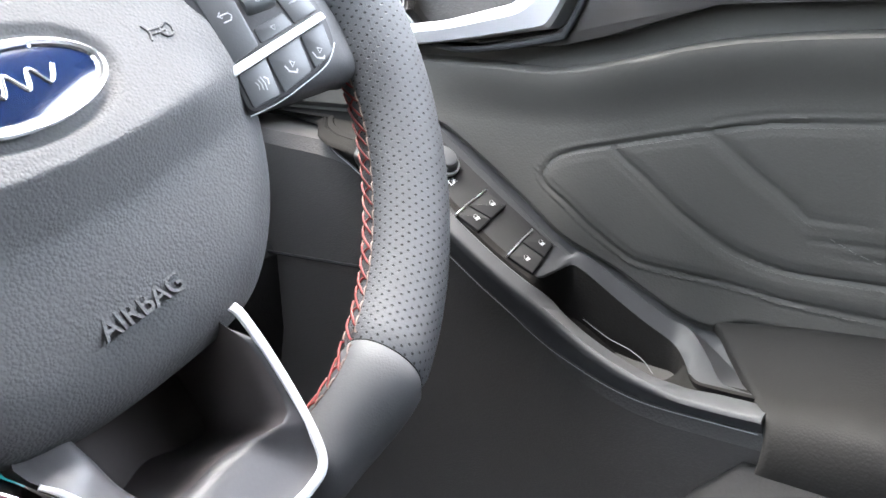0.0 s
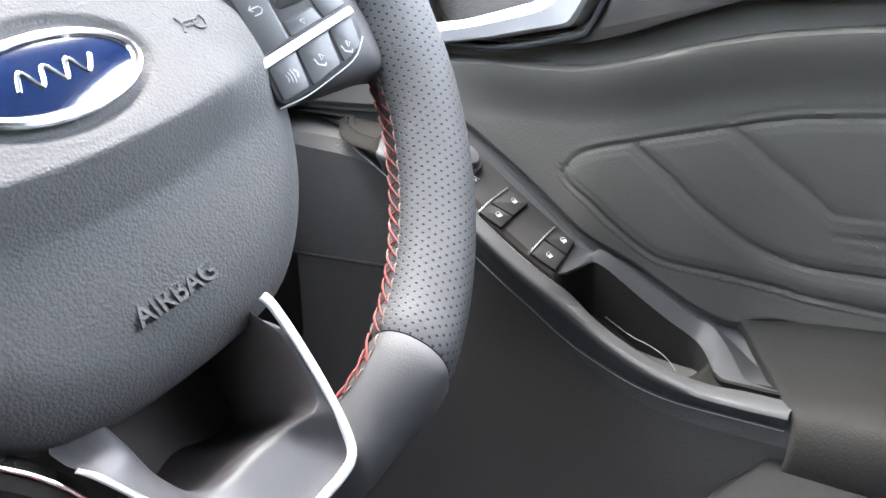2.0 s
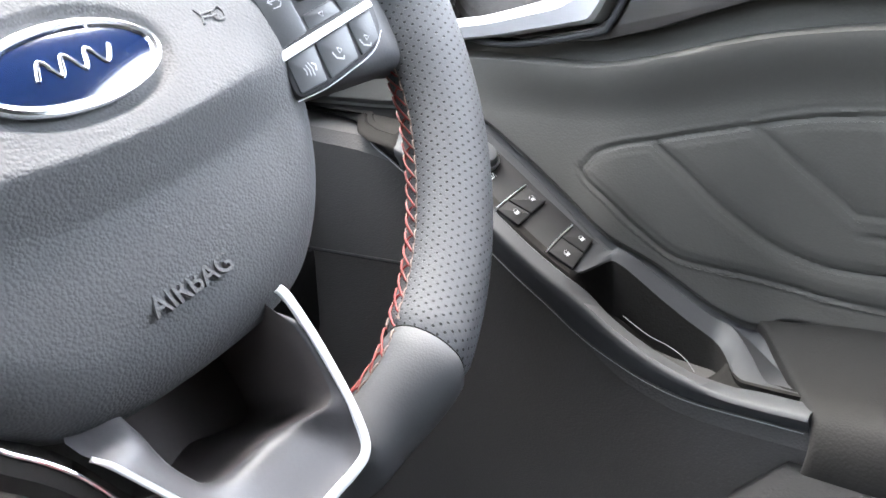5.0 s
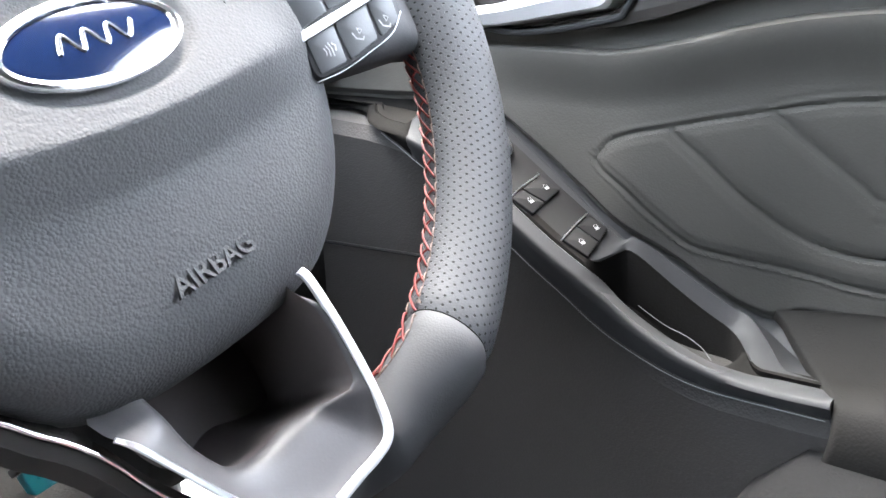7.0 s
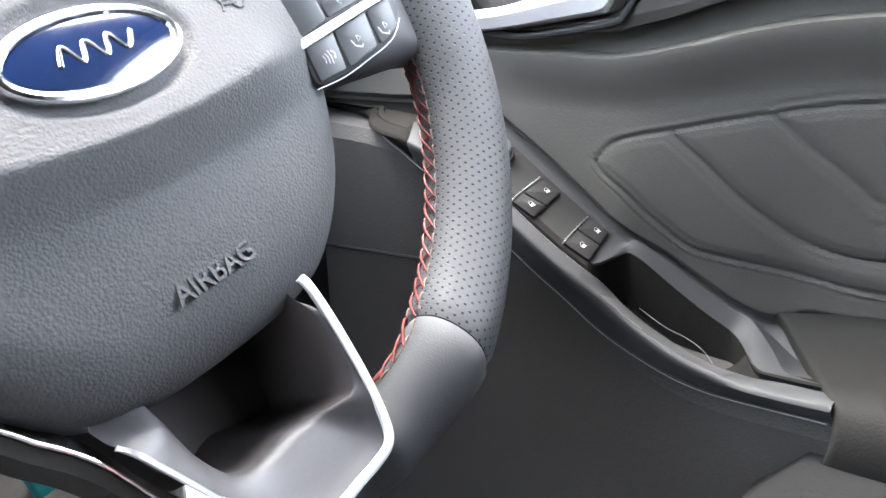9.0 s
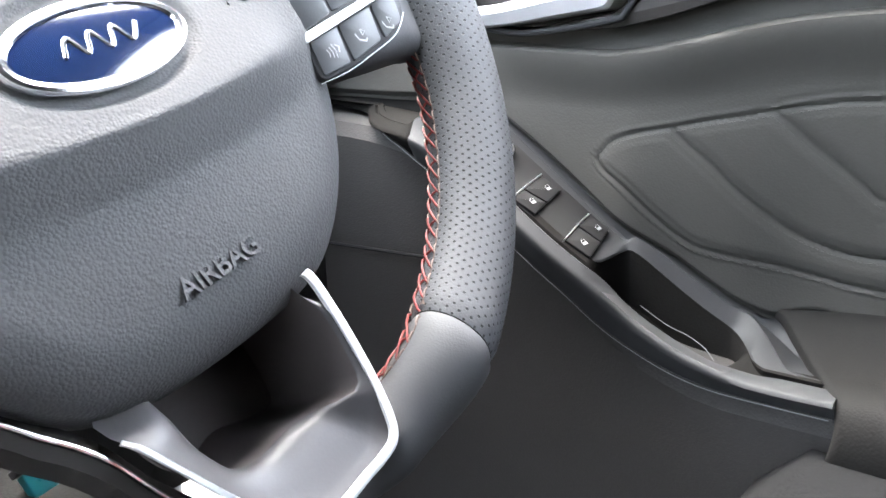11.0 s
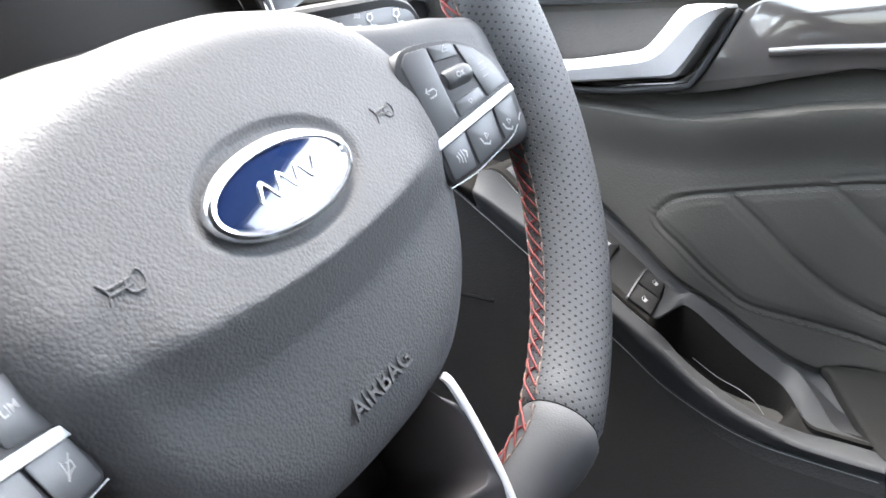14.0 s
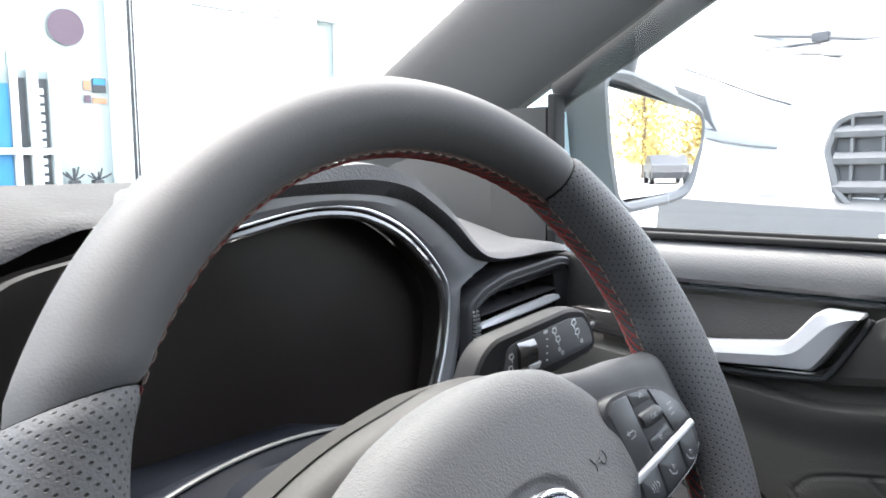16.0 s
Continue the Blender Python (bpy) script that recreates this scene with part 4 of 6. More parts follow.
def quilted(y, z):
    low = lerp_table([(q.x, q.y) for q in SEAMS[1]][::-1], y)
    top = lerp_table([(q.x, q.y) for q in SEAMS[0]][::-1], y)
    return y < -0.0065 and low < z < top


def panel_base(y, z):
    """Inward face of the door panel, without its seams."""
    zb, zl, xb = smooth_table(FOOT_Z, y, 0.006), smooth_table(LEDGE, y), smooth_table(FOOT_X, y, 0.006)
    x = xb + (0.300 - xb) * step(zb, zl, z)
    x += 0.004 * (1 - step(zb, zb + 0.004, z))
    x -= 0.0085 * step(zl - 0.036, zl - 0.005, z)
    return x + 0.022 * step(zl - 0.0045, zl + 0.0005, z)


def panel_x(y, z):
    x = panel_base(y, z)
    gaps = [seam_gap(y, z, line) for line in SEAMS]
    g = min(gaps)
    inside = quilted(y, z)
    x += 0.0013 * math.exp(-(g / 0.0011) ** 2)
    if inside:
        x -= 0.0013 * (1 - math.exp(-(g / 0.0032) ** 2)) - 0.0004 * math.exp(-((g - 0.0045) / 0.001) ** 2)
    else:
        x -= 0.0006 * math.exp(-((g - 0.0022) / 0.0009) ** 2)
        x += 0.0006 * math.exp(-((seam_gap(y, z, PIPING)) / 0.0008) ** 2)
        x += 0.0005 * math.exp(-((gaps[1] - 0.0035) / 0.0006) ** 2)
    return x


rows = []
for i in range(260):
    y = 0.30 - 0.45 * (i / 239) if i < 240 else -0.15 - 0.4 * (i - 239) / 20
    zl, za = smooth_table(LEDGE, y) + 0.001, smooth_table(FOOT_Z, y, 0.006) - 0.002
    rows.append([(panel_x(y, zl + (za - zl) * j / 119), y, zl + (za - zl) * j / 119) for j in range(120)])
part("door_panel", rings(bmesh.new(), rows, closed=False), M_DOOR, door, "quilted black vinyl panel with sewn seams", sharp=60)
bm = bmesh.new()
for line in SEAMS:
    for a, b in zip(line[:-1], line[1:]):
        n = max(1, int((b - a).length / 0.0034))
        s = (b - a).normalized()
        off = Vector((-s.y, s.x, 0)) * 0.0026
        for k in range(n):
            p, q = a.lerp(b, (k + 0.15) / n) + off, a.lerp(b, (k + 0.8) / n) + off
            if p.x > -0.20:
                tube(bm, [(panel_x(p.x, p.y) + 0.00005, p.x, p.y), (panel_x(q.x, q.y) + 0.00005, q.x, q.y)], 0.0002, seg=4)
tagged(part("stitching", bm, M_DOOR, door, "fine black seam stitches"), kind="stuff")
# shadow gap that closes the door behind the ledge
bm = bmesh.new()
rings(bm, [[(0.300, y, smooth_table(LEDGE, y) - 0.006), (0.316, y, smooth_table(LEDGE, y) - 0.002), (0.324, y, smooth_table(LEDGE, y) + 0.012)] for y in [0.20 - 0.035 * i for i in range(23)]], closed=False)
part("ledge_back", bm, M_DOOR, door)

# armrest with switch plate, pull cup and grab bar
PLATE_O, PLATE_N = Vector((0.2665, -0.0165, 0.8310)), Vector((-0.1145, -0.6457, 0.7550))


def plate_z(x, y):
    return PLATE_O.z - (PLATE_N.x * (x - PLATE_O.x) + PLATE_N.y * (y - PLATE_O.y)) / PLATE_N.z


rows, well, bar_rows = [], [], []
for i in range(281):
    y = 0.30 - 0.4495 * i / 280
    e, ze, zl = smooth_table(ARM_IN, y, 0.006), smooth_table(ARM_TOP, y, 0.006), smooth_table(ARM_LOW, y, 0.006)
    cup = step(-0.0245, -0.0315, y)
    dep = 0.034 * cup * (1 - step(-0.080, -0.1010, y))
    lip = e + 0.009 + (0.262 - e - 0.009) * cup
    nose = step(0.066, 0.095, y)
    top_z = lambda x: (plate_z(x, y) - 0.0022) * (1 - nose) + (ze + 0.003) * nose
    zc = top_z(lip) * (1 - cup) + smooth_table(CUP_Z, y, 0.004) * cup
    fx, fz = smooth_table(FOOT_X, y, 0.006), smooth_table(FOOT_Z, y, 0.006)
    bx = (lip + 0.006) * (1 - cup) + max(smooth_table(BAR_IN_X, y, 0.004), lip + 0.003) * cup
    bz = top_z(lip + 0.006) * (1 - cup) + smooth_table(BAR_IN_Z, y, 0.004) * cup
    ox = (fx - 0.003) * (1 - cup) + smooth_table(BAR_OUT_X, y, 0.004) * cup
    oz = top_z(fx - 0.003) * (1 - cup) + smooth_table(BAR_OUT_Z, y, 0.004) * cup
    h = ze - zl
    rows.append([(x, y, z) for x, z in (
        (e + 0.054, zl - 0.03), (e + 0.0165, zl - 0.002), (e + 0.008, zl - 0.0003), (e + 0.0045, zl + 0.002), (e + 0.0035, zl + h * 0.35), (e + 0.0008, zl + h * 0.62), (e, ze - 0.0026), (e + 0.0006, ze - 0.0009), (e + 0.002, ze), (lip - 0.002, zc + 0.0003), (lip, zc - 0.0007))])
    deep = bz - dep
    well.append([(x, y, z) for x, z in (
        (lip, zc - 0.0007), (lip + 0.001, zc - 0.002 - dep * 0.5), (lip + 0.004 * cup, min(zc - 0.002, deep + 0.004)), (lip + 0.010 * cup + (bx - lip) * 0.2, deep), (bx - 0.002 * cup, deep + 0.001), (bx - 0.0004, bz - 0.004 * cup - dep * 0.1), (bx, bz - 0.0012))])
    gx = ox + (fx + 0.006 - ox) * 0.5
    bar_rows.append([(x, y, z) for x, z in ((bx, bz - 0.0012), (bx + 0.0012, bz + 0.0003), (bx + (ox - bx) * 0.5, bz + (oz - bz) * 0.5 + 0.0006), (ox - 0.001, oz), (ox + 0.0006, oz - 0.001), (gx, min(oz, fz) - 0.003 * step(-0.084, -0.098, y) - 0.001), (fx + 0.007, fz - 0.0005))])
front = [r for r in rows if r[0][1] > 0.084]
rows = [r for r in rows if r[0][1] < 0.087]
armrest = part("armrest", rings(bmesh.new(), rows, closed=False), M_ARM, door, "satin black armrest with pull cup", sharp=40)
# front end and cup: same armrest, shade put into a darker colour
part("arm_nose", rings(bmesh.new(), front, closed=False), M_ARM_SHADE, armrest, "front end of the armrest, coloured dark for its shade", sharp=40)
part("pull_cup", rings(bmesh.new(), well, closed=False), M_ARM_SHADE, armrest, "pull cup, its shade put into the dark colour", sharp=45)
part("nose_top", rings(bmesh.new(), [r for r in bar_rows if r[0][1] > 0.070], closed=False), M_ARM_SHADE, armrest, "top of the armrest front, coloured dark for its shade", sharp=40)
part("grab_edge", rings(bmesh.new(), [r for r in bar_rows if r[0][1] < 0.073], closed=False), M_ARM, armrest, "satin grab bar of the cup", sharp=30)
bm = bmesh.new()
tube(bm, [(smooth_table(ARM_IN, y, 0.006) + 0.0042, y, smooth_table(ARM_LOW, y, 0.006) + 0.0005) for y in [0.118 - 0.265 * i / 80 for i in range(81)]], 0.00026, seg=6)
part("armrest_line", bm, M_LINE, armrest, "thin silver line")
bm = bmesh.new()
rings(bm, [[(x, y, z) for x, z in ((0.2495, 0.7590), (0.2475, 0.7655), (0.2455, 0.7688), (0.2475, 0.7703), (0.262, 0.7700), (0.280, 0.765), (0.280, 0.74), (0.262, 0.7565))] for y in (-0.1490, -0.1496)], cap=(True, True))
part("armrest_end", bm, M_ARM, armrest)
bm = bmesh.new()
tube(bm, curve_through([(0.2795, -0.0392, 0.7892), (0.2795, -0.0545, 0.7806), (0.279, -0.0672, 0.7766), (0.277, -0.0772, 0.7722), (0.274, -0.0838, 0.7672)], 20), 0.00022, seg=6)
part("cup_line", bm, M_LINE, armrest, "thin silver line in the cup")


def switch_plate():
    """Plate with four window switches and a mirror switch, sloping with the armrest."""
    o = Vector((0.2665, -0.0165, 0.8310))
    side = Vector((0.9934, -0.0744, 0.0870))
    fwd = Vector((0.0, 0.760, 0.650))
    nrm = Vector((-0.1145, -0.6457, 0.7550))
    at = lambda a, b, h: tuple(o + side * a + fwd * b + nrm * h)
    base = part("switch_plate", slab(bmesh.new(), soften(ccw([(0.0172, -0.0020), (-0.0156, -0.0122), (-0.0210, 0.006), (-0.0290, 0.0419), (-0.026, 0.092), (0.010, 0.094), (0.0130, 0.0400)]), 0.0025), -0.012, -0.0012, at, 0.0005), M_PLATE, armrest, "satin black window switch plate")
    caps = ((-0.0105, -0.0017, (-0.0155, -0.0110), (0.0007, -0.0068), (-0.0043, 0.0085), (-0.0207, 0.0046)),
            (0.0082, 0.0021, (0.0016, -0.0065), (0.0160, -0.0017), (0.0110, 0.0115), (-0.0034, 0.0088)),
            (-0.0180, 0.0340, (-0.0240, 0.0260), (-0.0095, 0.0292), (-0.0165, 0.0432), (-0.0283, 0.0405)),
            (0.0007, 0.0380, (-0.0086, 0.0294), (0.0090, 0.0330), (0.0050, 0.0470), (-0.0155, 0.0434)))
    for a, b, *poly in caps:
        part("window_switch", slab(bmesh.new(), soften(ccw(poly), 0.0012), -0.004, 0.0006, at, 0.0008), M_PLATE, base)
        p, q = Vector(poly[3]), Vector(poly[2])
        d = (p - q).normalized()
        s = Vector((-d.y, d.x)) * 0.0007
        s = s if s.y > 0 else -s
        part("chrome_lip", slab(bmesh.new(), ccw([tuple(p), tuple(q), tuple(q + s), tuple(p + s)]), -0.001, 0.0012, at, 0.0002), M_CHROME, base, "chrome lip")
        bm = slab(bmesh.new(), ccw([(a - 0.0013, b - 0.0016), (a + 0.0015, b - 0.0016), (a + 0.0014, b + 0.0002), (a - 0.0014, b - 0.0001)]), 0.0002, 0.00074, at, 0.0001)
        tube(bm, [at(a + u, b + v, 0.00066) for u, v in ((-0.0015, -0.0017), (0.0017, -0.0017), (0.0016, 0.0017), (-0.0001, 0.0019), (-0.0016, 0.0006), (-0.0015, -0.0017))], 0.00015, 0.0001, seg=4)
        part("printed_mark", bm, M_GREYMARK, base, "pale window symbol")
    ka, kb = -0.006, 0.0774
    bm = bmesh.new()
    rings(bm, [[at(ka + r * math.cos(t), kb + r * math.sin(t), h) for t in (2 * math.pi * i / 28 for i in range(28))] for r, h in ((0.0105, -0.004), (0.0105, 0.002), (0.0092, 0.003), (0.0086, 0.005), (0.0074, 0.0056))], cap=(True, True))
    part("mirror_knob", bm, M_BUTTON, base, "round black mirror knob")
    bm = bmesh.new()
    rings(bm, [[at(ka + r * math.cos(t), kb + r * math.sin(t), h) for t in (2 * math.pi * i / 28 for i in range(28))] for r, h in ((0.0118, -0.002), (0.0118, 0.0014), (0.0110, 0.0016), (0.0110, -0.002))])
    part("knob_ring", bm, M_CHROME, base, "chrome ring")
    bm = bmesh.new()
    ma, mb = -0.0097, 0.0617
    tube(bm, [at(ma + a, mb + b, -0.0010) for a, b in ((-0.0030, -0.0016), (-0.0030, 0.0016), (-0.0008, 0.0024), (0.0, -0.0010), (-0.0030, -0.0016))], 0.0003, 0.0001, seg=4)
    tube(bm, [at(ma + a, mb + b, -0.0010) for a, b in ((0.0006, -0.0010), (0.0018, 0.0024), (0.0030, -0.0006))], 0.0003, 0.0001, seg=4)
    tagged(part("printed_mark", bm, M_MARK, base), kind="stuff")


switch_plate()
# padded elbow rest with a slanting front edge, and the lower door
ELBOW = ((0.322, 0.7845, 0.0), (0.316, 0.7865, 0.001), (0.308, 0.7850, 0.008), (0.298, 0.7805, 0.0155), (0.286, 0.7755, 0.025), (0.273, 0.7725, 0.034), (0.259, 0.7715, 0.042), (0.249, 0.7680, 0.0475), (0.2435, 0.7590, 0.0495), (0.2420, 0.7450, 0.0470), (0.2440, 0.7300, 0.0420), (0.250, 0.7150, 0.036), (0.262, 0.700, 0.030), (0.29, 0.685, 0.02))
rows = []
for d, sink in ((0.0, 0.006), (0.0006, 0.0015), (0.002, 0.0), (0.005, -0.0006), (0.012, -0.0012), (0.025, -0.0025), (0.045, -0.0045), (0.08, -0.006), (0.20, -0.006), (0.45, -0.004)):
    line = curve_through([(x + sink * (0.8 if z < 0.77 else 0.2), -0.1005 - d - lag, z - sink) for x, z, lag in ELBOW], 60)
    rows.append([tuple(q) for q in line])
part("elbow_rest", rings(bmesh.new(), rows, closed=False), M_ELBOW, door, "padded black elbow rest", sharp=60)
rows = []
for i in range(61):
    y = 0.28 - 0.9 * i / 60
    zl = smooth_table(ARM_LOW, y, 0.006)
    rows.append([(x, y, z) for x, z in ((0.300, zl - 0.001), (0.262, zl - 0.003), (0.257, zl - 0.012), (0.262, zl - 0.06), (0.283, 0.62), (0.29, 0.55), (0.285, 0.45), (0.30, 0.36), (0.33, 0.34))])
part("lower_panel", rings(bmesh.new(), rows, closed=False), M_DOOR_LOW, door, "matt dark plastic lower panel")
bm = bmesh.new()
box(bm, (0.334, 0.10, 0.80), (0.366, 0.30, 1.008), 0.004)
part("front_cap", bm, M_LOWDASH, door, "dark front end of the door trim")
bm = bmesh.new()
tube(bm, [(0.2605, 0.30 - 0.03 * i, 0.8055) for i in range(8)], 0.0012, seg=6)
part("pocket_joint", bm, M_RUBBER, door, "dark joint above the door pocket")
bm = bmesh.new()
box(bm, (0.372, -0.75, 0.30), (0.43, 0.45, 1.015), 0.004)
part("outer_skin", bm, M_BODY, door, "pale blue painted outer skin")
bm = bmesh.new()
vs = [bm.verts.new(p) for p in ((0.366, -0.75, 1.02), (0.366, 0.222, 1.02), (0.366, 0.222, 1.150), (0.352, 0.05, 1.255), (0.340, -0.05, 1.305), (0.325, -0.20, 1.36), (0.315, -0.75, 1.38))]
bm.faces.new(vs)
pane = part("window_pane", bm, M_SIDE, door, "clear side window glass")
pane.visible_shadow = False
bm = bmesh.new()
tube(bm, curve_through([(0.371, 0.232, 1.145), (0.371, 0.158, 1.1835), (0.369, 0.105, 1.2115), (0.362, 0.0, 1.264), (0.348, -0.12, 1.318), (0.332, -0.30, 1.372), (0.325, -0.75, 1.395)], 40), 0.007, 0.013, seg=10)
part("window_frame", bm, M_RUBBER, door, "black rubber frame over the side window")
# post between the door window and the mirror triangle
bm = bmesh.new()
box(bm, (0.352, 0.222, 1.00), (0.368, 0.231, 1.146), 0.002)
part("window_channel", bm, M_RUBBER, door, "black rubber channel")
bm = bmesh.new()
rings(bm, [[(0.352, 0.232, z), (0.350, 0.245, z), (0.352, 0.262, z), (0.358, 0.300, z), (0.372, 0.300, z), (0.372, 0.232, z)] for z in (1.00, 1.135)], cap=(True, True))
part("mirror_triangle", bm, M_PILLAR, door, "dark grey trim behind the mirror")

# ---- dashboard ----
dash = thing("dashboard", Matrix.Translation((0.0024, -0.0025, 0.0)), "black soft dashboard with instrument hood and round-cornered vents", "dashboard")
# hood over the instruments: front edge line (x, z) at y 0.2
HOOD_LOW = [(-0.035, 1.0635), (-0.03, 1.064), (0.031, 1.0665), (0.063, 1.0680), (0.107, 1.0672), (0.142, 1.0620), (0.165, 1.0510), (0.187, 1.0370), (0.205, 1.0220), (0.218, 1.0150), (0.234, 1.0110), (0.257, 1.0098), (0.300, 1.0095), (0.322, 1.0085)]
HOOD_TOP = [(-0.035, 1.0775), (-0.03, 1.078), (0.031, 1.0820), (0.067, 1.0850), (0.108, 1.0875), (0.142, 1.0810), (0.165, 1.0690), (0.187, 1.0540), (0.208, 1.0350), (0.225, 1.0225), (0.242, 1.0185), (0.266, 1.0180), (0.312, 1.0200), (0.334, 1.0170)]
lo = curve_through([(a, b, 0) for a, b in HOOD_LOW], 90)
hi = curve_through([(a, b, 0) for a, b in HOOD_TOP], 90)
rows = []
for a, b in zip(lo, hi):
    m = a.lerp(b, 0.5)
    drop = 0.026 * (1 - step(-0.035, 0.03, b.x))
    back = 1.066 - 0.029 * step(0.10, 0.30, a.x)
    rows.append([(a.x, 0.235, a.y - 0.001), (a.x, 0.205, a.y), (m.x, 0.198, m.y - 0.001), (b.x, 0.202, b.y - 0.0015), (b.x, 0.212, b.y), (b.x, 0.26, b.y + 0.002 - drop), (b.x + 0.004, 0.34, max(b.y * 0.4 + back * 0.6, back) - drop), (b.x + 0.010, 0.46, back + 0.002 - drop), (b.x + 0.02, 0.62, back - 0.01), (b.x + 0.02, 0.80, back - 0.03)])
part("instrument_hood", rings(bmesh.new(), rows, closed=False), M_DASH, dash, "grained soft black hood", sharp=50)
# inner reveal from the hood down to the bezel
BEZEL = [(-0.125, 0.930), (-0.128, 0.985), (-0.11, 1.026), (-0.07, 1.040), (-0.002, 1.0465), (0.063, 1.0575), (0.102, 1.0568), (0.127, 1.0500), (0.148, 1.0395), (0.164, 1.0270), (0.178, 1.0130), (0.187, 1.0000), (0.190, 0.9880), (0.190, 0.9750), (0.186, 0.9520), (0.178, 0.9280), (0.170, 0.905)]
bez = curve_through([(a, b, 0) for a, b in BEZEL], 90)
lo_part = curve_through([(a, b, 0) for a, b in HOOD_LOW[1:11]] + [(0.205, 1.000, 0), (0.200, 0.985, 0), (0.200, 0.960, 0), (0.190, 0.925, 0)], 70)
bz_part = curve_through([(a, b, 0) for a, b in BEZEL[3:16]], 70)
rows = []
for q, p in zip(lo_part, bz_part):
    rows.append([(q.x, 0.206, q.y), (p.x + (q.x - p.x) * 0.6, 0.2055, p.y + (q.y - p.y) * 0.6), (p.x + (q.x - p.x) * 0.25, 0.2085, p.y + (q.y - p.y) * 0.25), (p.x, 0.216, p.y)])
part("hood_reveal", rings(bmesh.new(), rows, closed=False), M_SATIN, dash, "satin grey reveal round the instruments")
for off, r, mat, nm in ((0.0022, 0.0011, M_CHROME, "chrome line round the instruments"), (-0.0030, 0.0030, M_GLOSS, "gloss black inner frame")):
    bm = bmesh.new()
    tube(bm, [(p.x + (p.x - 0.05) * off / 0.14, 0.2105 - off * 0.3, p.y + (p.y - 0.95) * off / 0.11) for p in bez if p.x > -0.045], r, r * 0.8, seg=8, up=(0, 1, 0))
    part("cluster_frame", bm, mat, dash, nm)
bm = bmesh.new()
rows = [[(p.x, 0.217, p.y) for p in bez], [(0.05 + (p.x - 0.05) * 0.99, 0.232, 0.95 + (p.y - 0.95) * 0.99) for p in bez]]
rings(bm, rows, closed=False)
part("cluster_wall", bm, M_SCREEN, dash, "black instrument housing")
bm = bmesh.new()
vs = [bm.verts.new((p.x, 0.230 + 0.10 * (p.y - 0.95), p.y)) for p in bez]
bm.faces.new(vs)
part("cluster_screen", bm, M_SCREEN, dash, "unlit dark instrument screen")

part("cluster_floor", box(bmesh.new(), (-0.155, 0.196, 0.884), (0.186, 0.42, 0.900)), M_SCREEN, dash)
# corner vent
def vent():
    at = lambda a, b, h: (a, 0.200 - h, b)
    outer = soften(ccw([(0.200, 0.938), (0.200, 0.982), (0.217, 0.9935), (0.245, 1.0015), (0.316, 1.0085), (0.331, 1.006), (0.344, 0.985), (0.348, 0.958), (0.334, 0.935)]), 0.006)
    inner = soften(ccw([(0.214, 0.948), (0.214, 0.9865), (0.225, 0.990), (0.250, 0.9955), (0.309, 0.9995), (0.316, 0.990), (0.318, 0.957), (0.313, 0.948)]), 0.005)
    n = len(outer)
    inner = [inner[int(i * len(inner) / n)] for i in range(n)]
    bm = bmesh.new()
    rings(bm, [[at(a, b, h) for a, b in p] for p, h in ((outer, -0.03), (outer, 0.002), (inset(outer, 0.0012), 0.0032), (inset(outer, 0.0055), 0.0030), (inset(outer, 0.0070), 0.0015), (inset(outer, 0.010), 0.0010), (inner, -0.002), (inner, -0.045))], cap=(False, True))
    v = part("vent", bm, M_PLASTIC, dash, "black corner air vent")
    bm = bmesh.new()
    ring = inset(outer, 0.0062)
    tube(bm, [at(a, b, 0.0030) for a, b in ring], 0.0009, closed=True, seg=6, up=(0, 1, 0))
    part("vent_line", bm, M_ARM, v, "satin grey line")
    for z, tilt, mat in ((0.9585, 0.0, M_PLASTIC), (0.9760, 0.0, M_PLASTIC), (0.9900, 0.0, M_PLASTIC)):
        bm = bmesh.new()
        rings(bm, [[(x, 0.203, z + 0.09 * (x - 0.26) - 0.001), (x, 0.200, z + 0.09 * (x - 0.26)), (x, 0.203, z + 0.09 * (x - 0.26) + 0.0012), (x, 0.225, z + 0.004 + 0.09 * (x - 0.26))] for x in (0.214, 0.235, 0.26, 0.285, 0.316)], cap=(True, True))
        part("slat", bm, mat, v)
    bm = bmesh.new()
    rings(bm, [[(x, 0.1985, z + 0.09 * (x - 0.26) - w), (x, 0.1965, z + 0.09 * (x - 0.26) - w * 0.4), (x, 0.1975, z + 0.09 * (x - 0.26) + w), (x, 0.203, z + 0.09 * (x - 0.26) + w)] for x, z, w in ((0.214, 0.9680, 0.0015), (0.240, 0.9684, 0.0026), (0.270, 0.9686, 0.0032), (0.305, 0.9690, 0.0034), (0.316, 0.9690, 0.002))], cap=(True, True))
    part("slat", bm, M_TRIM, v, "silver edged slat")
    for x in (0.232, 0.252, 0.272, 0.290, 0.306):
        bm = bmesh.new()
        box(bm, (x - 0.0006, 0.214, 0.949), (x + 0.0006, 0.235, 0.998))
        part("vane", bm, M_PLASTIC, v)
    bm = bmesh.new()
    for i in range(16):
        t = i / 15
        box(bm, (0.204, 0.1945 + 0.004 * (2 * t - 1) ** 2, 0.9400 + 0.0430 * t - 0.0008), (0.2105, 0.200, 0.9400 + 0.0430 * t + 0.0008))
    part("vent_wheel", bm, M_CHROME, v, "ridged silver vent wheel")


vent()
